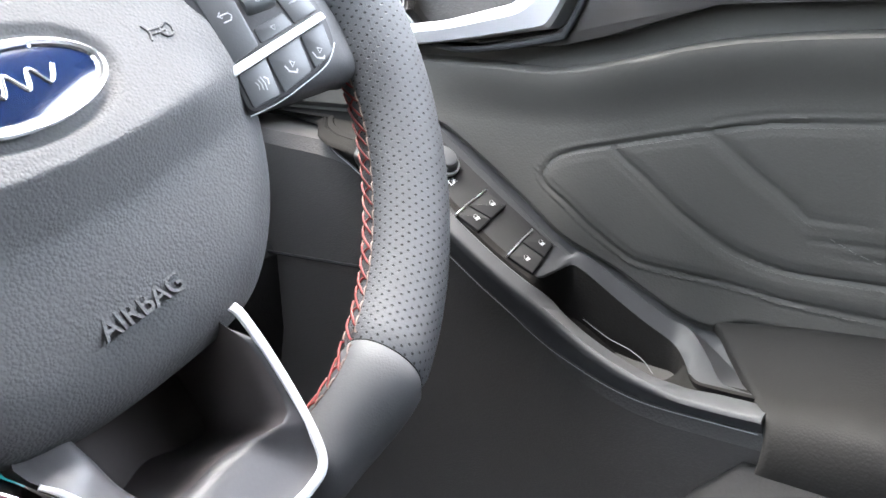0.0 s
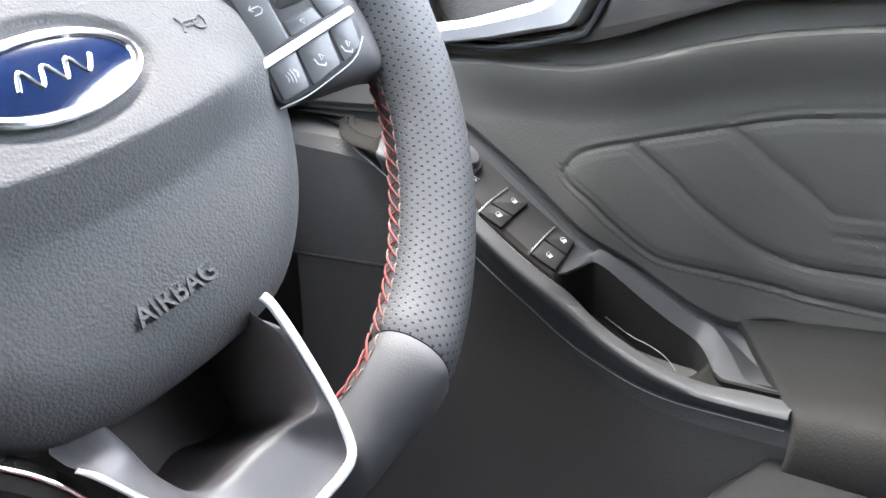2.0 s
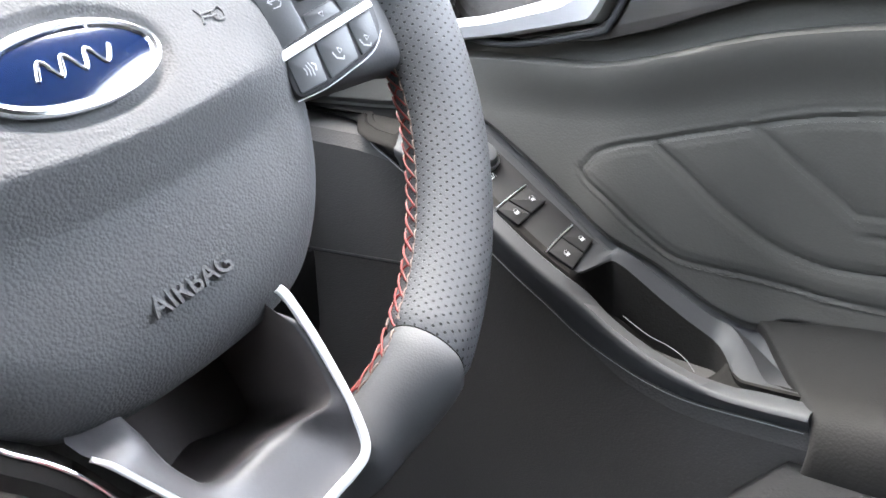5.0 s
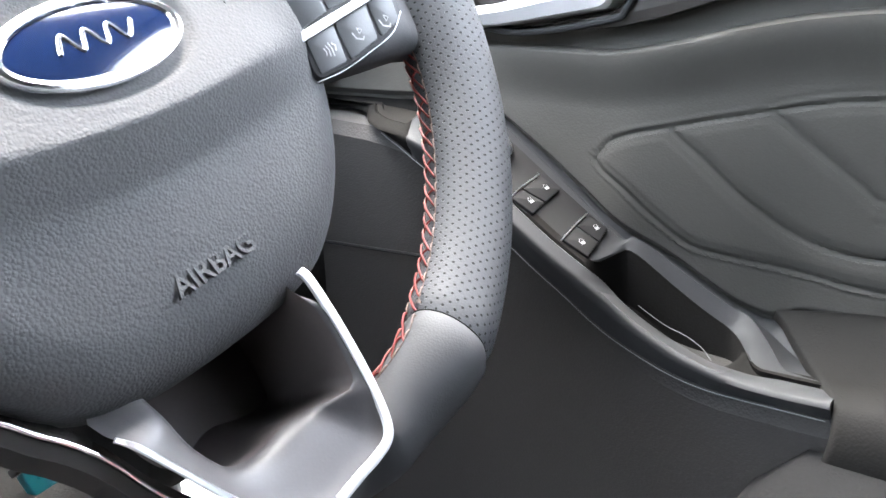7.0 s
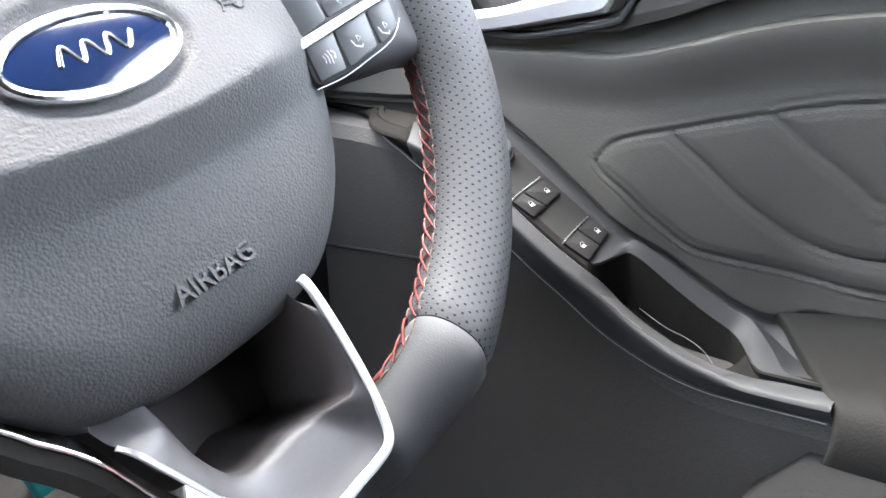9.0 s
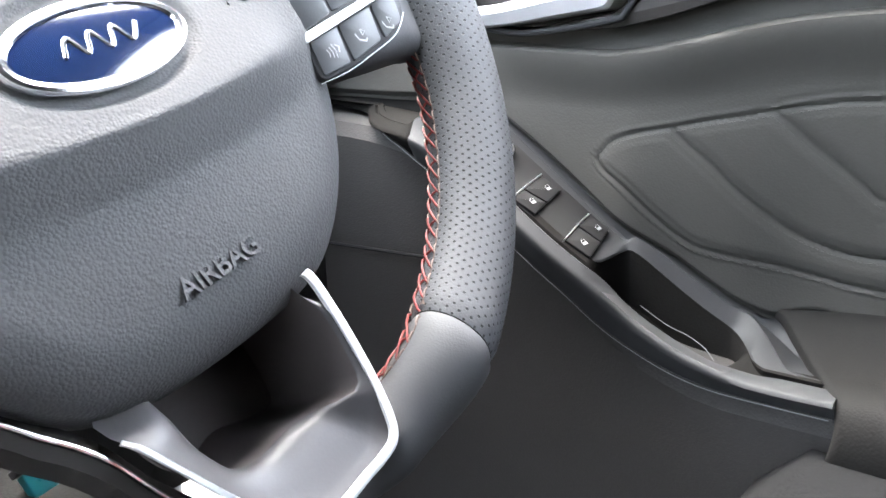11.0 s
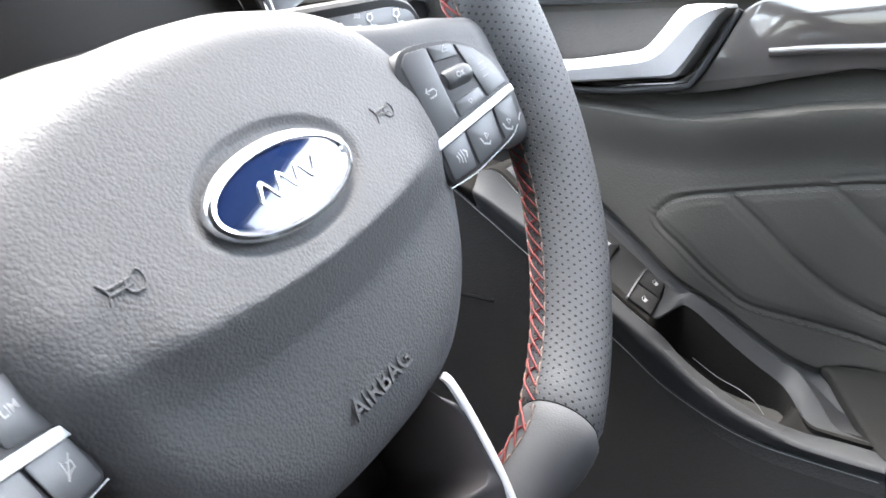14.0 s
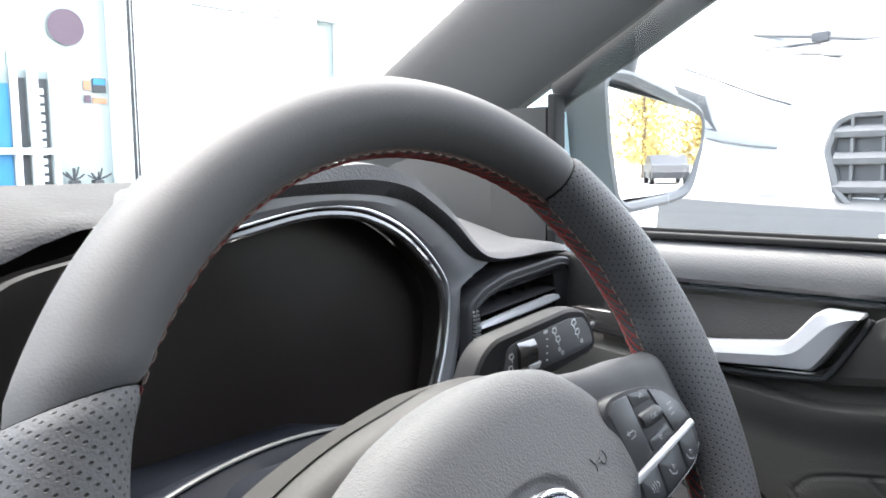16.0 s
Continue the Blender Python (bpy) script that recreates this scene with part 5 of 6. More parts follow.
# lower dashboard body
rows = []
for x in [-1.05 + 0.07 * i for i in range(15)] + [-0.04, 0.0, 0.04, 0.07, 0.10, 0.13, 0.16, 0.18, 0.20, 0.22, 0.24, 0.28, 0.315, 0.335]:
    k, knee = step(0.16, 0.24, x), step(0.06, 0.14, x)
    rows.append([(x, y, z) for y, z in ((0.36, 0.865 + 0.115 * k), (0.300 - 0.03 * k, 0.866 + 0.045 * k), (0.270, 0.868 + 0.030 * k), (0.251, 0.868 + 0.016 * k), (0.2470, 0.864 + 0.012 * k), (0.2460, 0.858), (0.244, 0.850), (0.232, 0.835), (0.215, 0.806), (0.212, 0.802), (0.222, 0.770 - 0.03 * knee), (0.245, 0.762 - 0.082 * knee), (0.30, 0.758 - 0.138 * knee), (0.45, 0.755 - 0.155 * knee))])
part("lower_dash", rings(bmesh.new(), rows, closed=False), M_LOWDASH, dash, "dark lower dashboard", sharp=25)
bm = bmesh.new()
box(bm, (0.3260, 0.232, 0.60), (0.4020, 0.80, 1.004), 0.006)
part("dash_end", bm, M_LOWDASH, dash, "dark end cap of the dashboard beside the door")
# instrument shelf in front of the column, with two raised ridges
def shelf_z(x):
    return 0.959 - 2.4 * (x + 0.02) ** 2


rows = []
for i in range(31):
    x = -0.15 + 0.275 * i / 30
    z = shelf_z(x)
    rows.append([(x, y, z + d) for y, d in ((0.262, -0.060), (0.20, -0.035), (0.150, -0.012), (0.124, 0.0), (0.119, -0.001), (0.112, -0.009), (0.101, -0.006 - 1.6 * min(0.0, x + 0.02) ** 2), (0.095, -0.003 - 1.6 * min(0.0, x + 0.02) ** 2), (0.090, -0.010 - 1.6 * min(0.0, x + 0.02) ** 2), (0.080, -0.05))])
shelf = part("column_shelf", rings(bmesh.new(), rows, closed=False), M_SHELF, dash, "satin black shelf under the instruments", sharp=60)
# lighter tubes along both ridges stand in for their highlights
for y, d, k in ((0.121, 0.0002, 0.0), (0.0952, -0.0028, 1.6)):
    bm = bmesh.new()
    tube(bm, [(x, y, shelf_z(x) + d - k * min(0.0, x + 0.02) ** 2) for x in [-0.14 + 0.25 * i / 40 for i in range(41)]], 0.0016, 0.0009, seg=8)
    part("ridge_highlight", bm, M_BUTTON, shelf, "lighter satin tube for the highlight on the ridge")
# passenger side top pad with its dark recess
rows = []
for x in (-1.10, -0.80, -0.50, -0.35, -0.25, -0.17, -0.12, -0.10, -0.075, -0.057, -0.038, -0.019, 0.01, 0.06, 0.12):
    up = blend(((-0.15, 0.0), (-0.075, 0.016), (-0.057, 0.024), (-0.038, 0.030), (-0.019, 0.035), (0.01, 0.040)), x)
    rows.append([(x, y, max(z, min(z + up * (1 - step(0.300, 0.42, y)), 1.075 + 0.22 * (y - 0.40)))) for y, z in ((0.33, 1.004), (0.305, 1.012), (0.298, 1.018), (0.301, 1.024), (0.318, 1.036), (0.35, 1.060), (0.40, 1.075), (0.55, 1.055), (0.80, 1.035))])
part("top_pad", rings(bmesh.new(), rows, closed=False), M_TOPPAD, dash, "grained dark grey top pad", sharp=60)
for d in (0.028, 0.039):
    bm = bmesh.new()
    tube(bm, [(x, 0.306, 1.012 - d + max(0.0, 0.5 * (x + 0.127))) for x in (-1.1, -0.6, -0.3, -0.16, -0.12, -0.09, -0.05)], 0.0007, seg=8)
    part("trim_line", bm, M_ARM, dash, "satin line on the passenger side")

# ---- shell of the car ----
floor = tagged(part("floor", box(bmesh.new(), (-1.16, -1.9, 0.26), (0.372, 0.95, 0.30)), M_CARPET), "black carpeted car floor", "floor", kind="structure")
tagged(part("wall_front", box(bmesh.new(), (-1.16, 0.86, 0.30), (0.43, 0.92, 1.03)), M_CARPET), "dark carpeted bulkhead", "wall", kind="structure")
bm = bmesh.new()
rings(bm, [[(x, y, z) for y, z in ((-1.9, 1.30), (-1.5, 1.40), (-0.9, 1.43), (-0.3, 1.42), (-0.04, 1.385), (-0.04, 1.41), (-0.3, 1.445), (-0.9, 1.455), (-1.5, 1.425), (-1.9, 1.325))] for x in (-1.09, -1.02, 0.30, 0.375)], cap=(True, True))
tagged(part("ceiling", bm, M_LINER), "pale fabric headliner", "ceiling", kind="structure")


def bar(name, pts, w, d, mat, label, across=(1, 0, 0)):
    bm = bmesh.new()
    rows = []
    pts = curve_through(pts, 24)
    for i, p in enumerate(pts):
        t = (pts[min(i + 1, 23)] - pts[max(i - 1, 0)]).normalized()
        a = Vector(across)
        b = t.cross(a).normalized()
        rows.append([p + a * x * d + b * y * w for x, y in soften([(-1, -1), (1, -1), (1, 1), (-1, 1)], 0.9, 5)])
    return tagged(part(name, rings(bm, rows, cap=(True, True)), mat), label, "pillar", kind="structure")


bar("pillar_right", [(0.402, 0.90, 0.884), (0.402, 0.75, 0.966), (0.401, 0.60, 1.048), (0.400, 0.45, 1.130), (0.400, 0.37, 1.173), (0.400, 0.25, 1.238), (0.398, 0.12, 1.306), (0.37, -0.02, 1.365), (0.33, -0.2, 1.405)], 0.068, 0.016, M_PILLAR, "dark grey fabric windscreen pillar")
bm = bmesh.new()
rings(bm, [[(0.372, y, 0.99), (0.370, y, 1.02), (0.386, y, zt - 0.03), (0.396, y, zt), (0.410, y, zt), (0.410, y, 0.99)] for y, zt in ((0.296, 1.150), (0.37, 1.145), (0.45, 1.122), (0.60, 1.04), (0.68, 1.0))], cap=(True, True))
tagged(part("pillar_base", bm, M_PILLAR), "dark grey fabric foot of the pillar", "pillar", kind="structure")
bar("pillar_left", [(-1.125, 0.80, 0.985), (-1.12, 0.45, 1.150), (-1.09, 0.15, 1.275), (-1.07, 0.0, 1.340), (-1.045, -0.2, 1.40)], 0.047, 0.022, M_PILLAR, "dark grey fabric windscreen pillar")
for x, nm in ((0.35, "pillar_rear_right"), (-1.07, "pillar_rear_left")):
    bar(nm, [(x + (0.02 if x > 0 else -0.02), -0.68, 1.0), (x, -0.70, 1.2), (x - (0.03 if x > 0 else -0.03), -0.72, 1.42)], 0.06, 0.02, M_PILLAR, "dark grey centre pillar")
tagged(part("wall_left", box(bmesh.new(), (-1.16, -0.76, 0.30), (-1.10, 0.86, 1.02)), M_DOOR_LOW), "dark passenger side trim", "wall", kind="structure")
tagged(part("wall_left_rear", box(bmesh.new(), (-1.16, -1.9, 0.30), (-1.10, -0.76, 1.42)), M_DOOR_LOW), "dark rear side trim", "wall", kind="structure")
tagged(part("wall_right", box(bmesh.new(), (0.372, -1.9, 0.30), (0.43, -0.76, 1.02)), M_DOOR_LOW), "dark rear side trim", "wall", kind="structure")
tagged(part("pillar_back_right", box(bmesh.new(), (0.33, -1.9, 1.02), (0.43, -1.55, 1.42), 0.02), M_PILLAR), "dark grey rear pillar", "pillar", kind="structure")
bm = bmesh.new()
bm.faces.new([bm.verts.new(p) for p in ((0.40, -1.56, 1.02), (0.40, -0.75, 1.02), (0.34, -0.75, 1.41), (0.34, -1.56, 1.40))])
tagged(part("window_3", bm, M_DIM_PANE), "unseen rear side glass, darkened to limit its light", "window", kind="structure")
tagged(part("wall_back", box(bmesh.new(), (-1.16, -1.95, 0.30), (0.43, -1.90, 1.42)), M_DOOR_LOW), "dark rear trim", "wall", kind="structure")
bm = bmesh.new()
vs = [bm.verts.new(p) for p in ((-1.10, 0.88, 1.02), (0.38, 0.88, 1.02), (0.33, -0.01, 1.40), (-1.05, -0.01, 1.40))]
bm.faces.new(vs)
ws = tagged(part("window_1", bm, M_GLASS), "clear raked windscreen glass", "windscreen", kind="structure")
# unseen pane, its tint holds back fill from the passenger side
bm = bmesh.new()
bm.faces.new([bm.verts.new(p) for p in ((-1.13, -0.76, 1.02), (-1.13, 0.80, 1.02), (-1.08, 0.05, 1.34), (-1.06, -0.2, 1.40), (-1.06, -0.76, 1.41))])
tagged(part("window_2", bm, M_DIM_PANE), "unseen passenger side glass, darkened to cut side light", "window", kind="structure")
ws.visible_shadow = False

# seats
def seat(x, label):
    s = thing("bucket_seat", pose(x, 0, 0), label, "car seat", "front seats")
    rows = []
    for y, k in ((-0.10, 0.80), (-0.115, 0.93), (-0.14, 1.0), (-0.35, 1.0), (-0.60, 0.97)):
        line = [(-0.27, 0.40), (-0.275, 0.64), (-0.252, 0.742), (-0.215, 0.744), (-0.15, 0.665), (0, 0.655), (0.15, 0.665), (0.215, 0.744), (0.252, 0.742), (0.275, 0.64), (0.27, 0.40)]
        rows.append([(a, y, 0.40 + (b - 0.40) * k) for a, b in line])
    part("seat_cushion", rings(bmesh.new(), rows, cap=(True, True)), M_FABRIC, s, "dark grey cloth cushion", sharp=60)
    rows = []
    for z, y, k in ((0.62, -0.60, 1.0), (0.85, -0.66, 1.02), (1.05, -0.73, 0.95), (1.15, -0.77, 0.75), (1.18, -0.79, 0.5)):
        rows.append([(a * k, y + b, z) for a, b in soften([(-0.26, 0.06), (-0.17, 0.0), (0.17, 0.0), (0.26, 0.06), (0.25, -0.10), (-0.25, -0.10)], 0.04, 4)])
    part("seat_back", rings(bmesh.new(), rows, cap=(True, True)), M_FABRIC, s, "dark grey cloth backrest", sharp=60)
    bm = bmesh.new()
    box(bm, (-0.24, -0.58, 0.30), (0.24, -0.14, 0.42), 0.02)
    part("seat_base", bm, M_PLASTIC, s)
    return s


seat(0.0, "dark grey cloth driver seat behind the steering wheel")
seat(-0.74, "dark grey cloth passenger seat beside the console")
console = thing("centre_console", pose(-0.37, 0, 0), "black centre console between the seats", "console")
bm = bmesh.new()
box(bm, (-0.09, -0.55, 0.30), (0.09, 0.30, 0.60), 0.02)
part("console_body", bm, M_PLASTIC, console)
teal = thing("small_box", pose(0.182, 0.600, 0.522, -35, 0, 18), "small teal printed box in the dark footwell", "box")
bm = bmesh.new()
box(bm, (-0.026, -0.006, -0.016), (0.026, 0.006, 0.016), 0.002)
part("box_body", bm, M_TEAL, teal)
bm = bmesh.new()
box(bm, (-0.030, -0.007, 0.0165), (0.030, 0.007, 0.026), 0.002)
part("box_lid", bm, M_PLASTIC, teal, "dark printed lid")
bm = bmesh.new()
box(bm, (0.0265, -0.007, -0.020), (0.0285, 0.007, 0.022), 0.0008)
part("box_edge", bm, M_SILVER, teal, "bright edge")
tagged(part("foot_rest", box(bmesh.new(), (0.05, 0.52, 0.30), (0.30, 0.80, 0.515), 0.03), M_CARPET), "black carpeted footwell block", "foot rest", kind="structure")

# ---- wing mirror ----
def wing_mirror():
    m = thing("wing_mirror", Matrix.Identity(4), "grey wing mirror with pale blue shell outside the door", "wing mirror")
    at = lambda a, b, h: (a, 0.285 - h, b)
    line = soften(ccw([(0.526, 1.168), (0.534, 1.184), (0.552, 1.190), (0.590, 1.189), (0.668, 1.177), (0.752, 1.162), (0.776, 1.152), (0.784, 1.136), (0.781, 1.108), (0.760, 1.064), (0.746, 1.046), (0.724, 1.038), (0.684, 1.032), (0.586, 1.026), (0.566, 1.032), (0.553, 1.045), (0.536, 1.100)]), 0.010)
    bm = bmesh.new()
    rings(bm, [[at(a, b, h) for a, b in inset(line, d)] for d, h in ((0.003, -0.004), (0, 0.0), (0.0015, 0.006), (0.006, 0.008), (0.0115, 0.004), (0.0125, -0.004))])
    part("mirror_rim", bm, M_VANGREY, m, "dark grey plastic rim")
    bm = bmesh.new()
    rows = [[at(a, b, -0.010) for a, b in inset(line, 0.010)]]
    vs = [bm.verts.new(p) for p in rows[0]]
    bm.faces.new(vs)
    bmesh.ops.rotate(bm, verts=bm.verts, cent=(0.66, 0.288, 1.11), matrix=Matrix.Rotation(radians(-8), 3, "Z"))
    part("mirror_glass", bm, M_MIRROR, m, "mirror glass")
    bm = bmesh.new()
    rings(bm, [[at(0.655 + (a - 0.655) * k, 1.105 + (b - 1.105) * k, -d) for a, b in line] for k, d in ((1.05, 0.046), (1.06, 0.05), (0.95, 0.09), (0.7, 0.12), (0.3, 0.135))], cap=(False, True))
    part("mirror_shell", bm, M_BODY, m, "pale blue painted shell")
    bm = bmesh.new()
    rings(bm, [[(x, y, z) for y, z in ((0.325, zz - 0.03), (0.40, zz - 0.03), (0.40, zz + 0.06), (0.325, zz + 0.06))] for x, zz in ((0.412, 1.075), (0.46, 1.08), (0.58, 1.085))], cap=(True, True))
    part("mirror_arm", bm, M_BODY, m, "pale blue mirror foot")
    bm = bmesh.new()
    rings(bm, [[at(0.655 + (a - 0.655) * k, 1.105 + (b - 1.105) * k, -d) for a, b in line] for k, d in ((1.0, 0.0), (1.04, 0.018), (1.048, 0.047))])
    part("mirror_case", bm, M_VANGREY, m, "dark grey plastic case")


wing_mirror()

# ---- ground ----
bm = bmesh.new()
vs = [bm.verts.new(p) for p in ((-400, -400, 0), (400, -400, 0), (400, 400, 0), (-400, 400, 0))]
bm.faces.new(vs)
tagged(part("ground", bm, M_ASPHALT), "pale worn asphalt yard", "ground", kind="structure")
# own car body: bonnet and sills
body = thing("car", Matrix.Identity(4), "pale blue car whose cabin surrounds the camera", "car")
bm = bmesh.new()
rings(bm, [[(x, y, z) for x, z in ((-1.20, 0.25), (-1.20, 0.80), (-1.10, zz - 0.03), (-0.7, zz), (0.0, zz), (0.36, zz - 0.03), (0.44, 0.80), (0.44, 0.25))] for y, zz in ((0.93, 0.94), (1.3, 0.90), (1.7, 0.82), (1.9, 0.72))], cap=(True, True))
part("bonnet", bm, M_BODY, body, "pale blue painted bonnet")


# ---- white van facing the car's side ----
def van():
    v = thing("van", pose(2.2, 0.12, 0, 0, 0, 0), "white delivery van parked facing the car", "van")
    # own axes: x away from us, y across, z up
    rows = []
    for y in [-1.02 + 2.04 * i / 24 for i in range(25)]:
        c = abs(y) / 1.02
        bow = 0.16 * c ** 4
        rows.append([(x + bow, y, z) for x, z in ((0.30, 0.28), (0.02, 0.40), (-0.02, 0.60), (-0.03, 0.80), (-0.01, 0.955 + 0.035 * c), (0.0, 0.97 + 0.04 * c), (0.02, 1.10), (0.06, 1.24 + 0.03 * c), (0.13, 1.33 + 0.03 * c), (0.30, 1.41 + 0.02 * c), (0.62, 1.50), (0.72, 1.53))])
    part("front_body", rings(bmesh.new(), rows, closed=False), M_WHITE, v, "white painted bonnet and front", sharp=50)
    rows = []
    for y in [-1.0 + 2.0 * i / 24 for i in range(25)]:
        c = abs(y)
        bow = 0.16 * c ** 4
        rows.append([(x + bow, y, z) for x, z in ((0.20, 0.26), (-0.04, 0.36), (-0.09, 0.55), (-0.09, 0.80), (-0.06, 0.935 + 0.035 * c), (-0.012, 0.965 + 0.035 * c))])
    part("bumper", rings(bmesh.new(), rows, closed=False), M_VANGREY, v, "grey plastic bumper")
    bm = bmesh.new()
    rings(bm, [[(0.70, y, 1.52), (0.98, y * 0.92, 2.15), (1.15, y * 0.9, 2.30)] for y in (-0.92, -0.5, 0, 0.5, 0.92)], closed=False)
    part("windscreen", bm, M_LENS, v, "pale reflecting windscreen")
    bm = bmesh.new()
    box(bm, (0.74, -1.02, 0.35), (5.4, 1.02, 2.30), 0.10)
    part("cargo_body", bm, M_WHITE, v, "white cargo body")
    for s in (1, -1):
        bm = bmesh.new()
        rings(bm, [[(x, s * y, z) for x, y, z in r] for r in (
            ((0.25, 1.010, 1.425), (0.15, 0.80, 1.345), (0.10, 0.66, 1.290), (0.075, 0.560, 1.255)), ((0.18, 1.000, 1.37), (0.07, 0.80, 1.30), (0.035, 0.66, 1.25), (0.02, 0.552, 1.215)),
            ((0.09, 0.900, 1.25), (0.045, 0.78, 1.21), (0.015, 0.66, 1.18), (0.005, 0.558, 1.155)), ((0.10, 0.840, 1.165), (0.05, 0.76, 1.150), (0.02, 0.66, 1.135), (0.015, 0.575, 1.125)))], closed=False)
        lamp = part("headlight", bm, M_LENS, v, "clear swept headlight")
        bm = bmesh.new()
        tube(bm, [(x - 0.004, s * y, z) for x, y, z in ((0.25, 1.010, 1.425), (0.15, 0.80, 1.345), (0.10, 0.66, 1.290), (0.075, 0.555, 1.255))], 0.004, seg=6)
        tube(bm, [(x - 0.004, s * y, z) for x, y, z in ((0.11, 0.840, 1.163), (0.05, 0.76, 1.148), (0.02, 0.66, 1.133), (0.015, 0.575, 1.123))], 0.003, seg=6)
        part("headlight_edge", bm, M_GREYDK, lamp)
        bm = bmesh.new()
        rings(bm, [[(x - 0.006, s * y, z) for x, y, z in r] for r in (((0.240, 0.998, 1.413), (0.155, 0.815, 1.345)), ((0.170, 0.990, 1.355), (0.085, 0.835, 1.300)), ((0.100, 0.905, 1.262), (0.055, 0.80, 1.222)), ((0.090, 0.860, 1.20), (0.055, 0.775, 1.180)))], closed=False)
        part("lamp_housing", bm, M_GREYDK, lamp, "dark lamp housing")
        bm = bmesh.new()
        rings(bm, [[(0.75 + 0.05 * math.cos(t) * k, s * (1.505 + 0.055 * math.sin(t) + 0.25 * (1.53 - zz)), zz) for t in (2 * math.pi * i / 12 for i in range(12))] for zz, k in ((1.45, 0.6), (1.47, 1.0), (1.57, 1.0), (1.605, 0.6))], cap=(True, True))
        part("door_mirror", bm, M_GREYDK, v, "black door mirror")
    # grille
    line = [(0.41, 1.20), (0.435, 1.115), (0.40, 0.985), (0.36, 0.945), (-0.36, 0.945), (-0.40, 0.985), (-0.435, 1.115), (-0.41, 1.20), (-0.36, 1.225), (0.36, 1.225)]
    at = lambda a, b, h: (-0.006 - h + (0.06 * max(0, b - 1.0)), a, b)
    bm = bmesh.new()
    o = soften(ccw(line), 0.02)
    rings(bm, [[at(a, b, h) for a, b in inset(o, d)] for d, h in ((0, -0.03), (0, 0.020), (0.008, 0.026), (0.020, 0.022), (0.026, -0.02))])
    g = part("grille_frame", bm, M_VANGREY, v, "grey grille frame")
    bm = bmesh.new()
    vs = [bm.verts.new(at(a, b, -0.005)) for a, b in inset(o, 0.018)]
    bm.faces.new(vs)
    part("grille_back", bm, M_GREYDK, g)
    for z in (1.165, 1.090, 1.010):
        bm = bmesh.new()
        rings(bm, [[at(y, z - 0.020, 0.0), at(y, z - 0.016, 0.022), at(y, z, 0.027), at(y, z + 0.016, 0.016), at(y, z + 0.018, 0.0)] for y in (-0.405, -0.2, 0, 0.2, 0.405)], cap=(True, True))
        part("grille_bar", bm, M_VANGREY, g, "grey ribbed bar")
    for y in [-0.36 + 0.08 * i for i in range(10)]:
        bm = bmesh.new()
        box(bm, (-0.016, y - 0.004, 0.96), (0.004, y + 0.004, 1.21))
        part("grille_rib", bm, M_VANGREY, g)
    bm = bmesh.new()
    rings(bm, [[(-0.03 - h, 0.085 * k * math.cos(t), 1.10 + 0.035 * k * math.sin(t)) for t in (2 * math.pi * i / 32 for i in range(32))] for k, h in ((1, -0.02), (1, 0.008), (0.9, 0.012), (0.84, 0.010))], cap=(False, True))
    part("van_badge", bm, M_BRIGHT, g, "plain chrome oval badge")
    bm = bmesh.new()
    box(bm, (-0.106, -0.26, 0.775), (-0.095, 0.26, 0.885), 0.004)
    plate = part("number_plate", bm, M_FRAMEW, v, "white number plate with plain dark bars")
    for i in range(7):
        y = 0.20 - 0.066 * i - (0.02 if i > 3 else 0)
        part("plate_bar", box(bmesh.new(), (-0.1085, y - 0.020, 0.800), (-0.1065, y + 0.020, 0.860)), M_GREYDK, plate)
    # bonnet vent slots and wiper
    for i in range(5):
        x, y = 0.58 - 0.068 * i, 0.845 - 0.082 * i
        z = 1.414 + (x - 0.3) * 0.275
        part("vent_slot", rings(bmesh.new(), [[(x + dx + 0.03 * k, y + 0.038 * k, z + 0.008 * k + 0.012 * dx + h) for dx, h in ((-0.022, 0.0), (-0.020, 0.006), (0.020, 0.016), (0.024, 0.004))] for k in (-1, 1)], cap=(True, True)), M_VANGREY, v)
    bm = bmesh.new()
    tube(bm, curve_through([(0.73, 0.93, 1.578), (0.66, 0.667, 1.533), (0.63, 0.462, 1.500), (0.64, 0.20, 1.505)], 20), 0.009, seg=6)
    box(bm, (0.64, 0.63, 1.515), (0.68, 0.69, 1.55), 0.006)
    part("wiper", bm, M_GREYDK, v, "dark wiper blade")
    for s in (1, -1):
        for x in (0.75, 4.2):
            bm = bmesh.new()
            rings(bm, [[(x + r * math.cos(t), s * yy, 0.34 + r * math.sin(t)) for t in (2 * math.pi * i / 28 for i in range(28))] for r, yy in ((0.22, 0.80), (0.33, 0.80), (0.34, 0.84), (0.34, 0.98), (0.32, 1.0), (0.22, 1.0))], cap=(True, True))
            part("wheel", bm, M_RUBBER, v, "black tyre")


van()


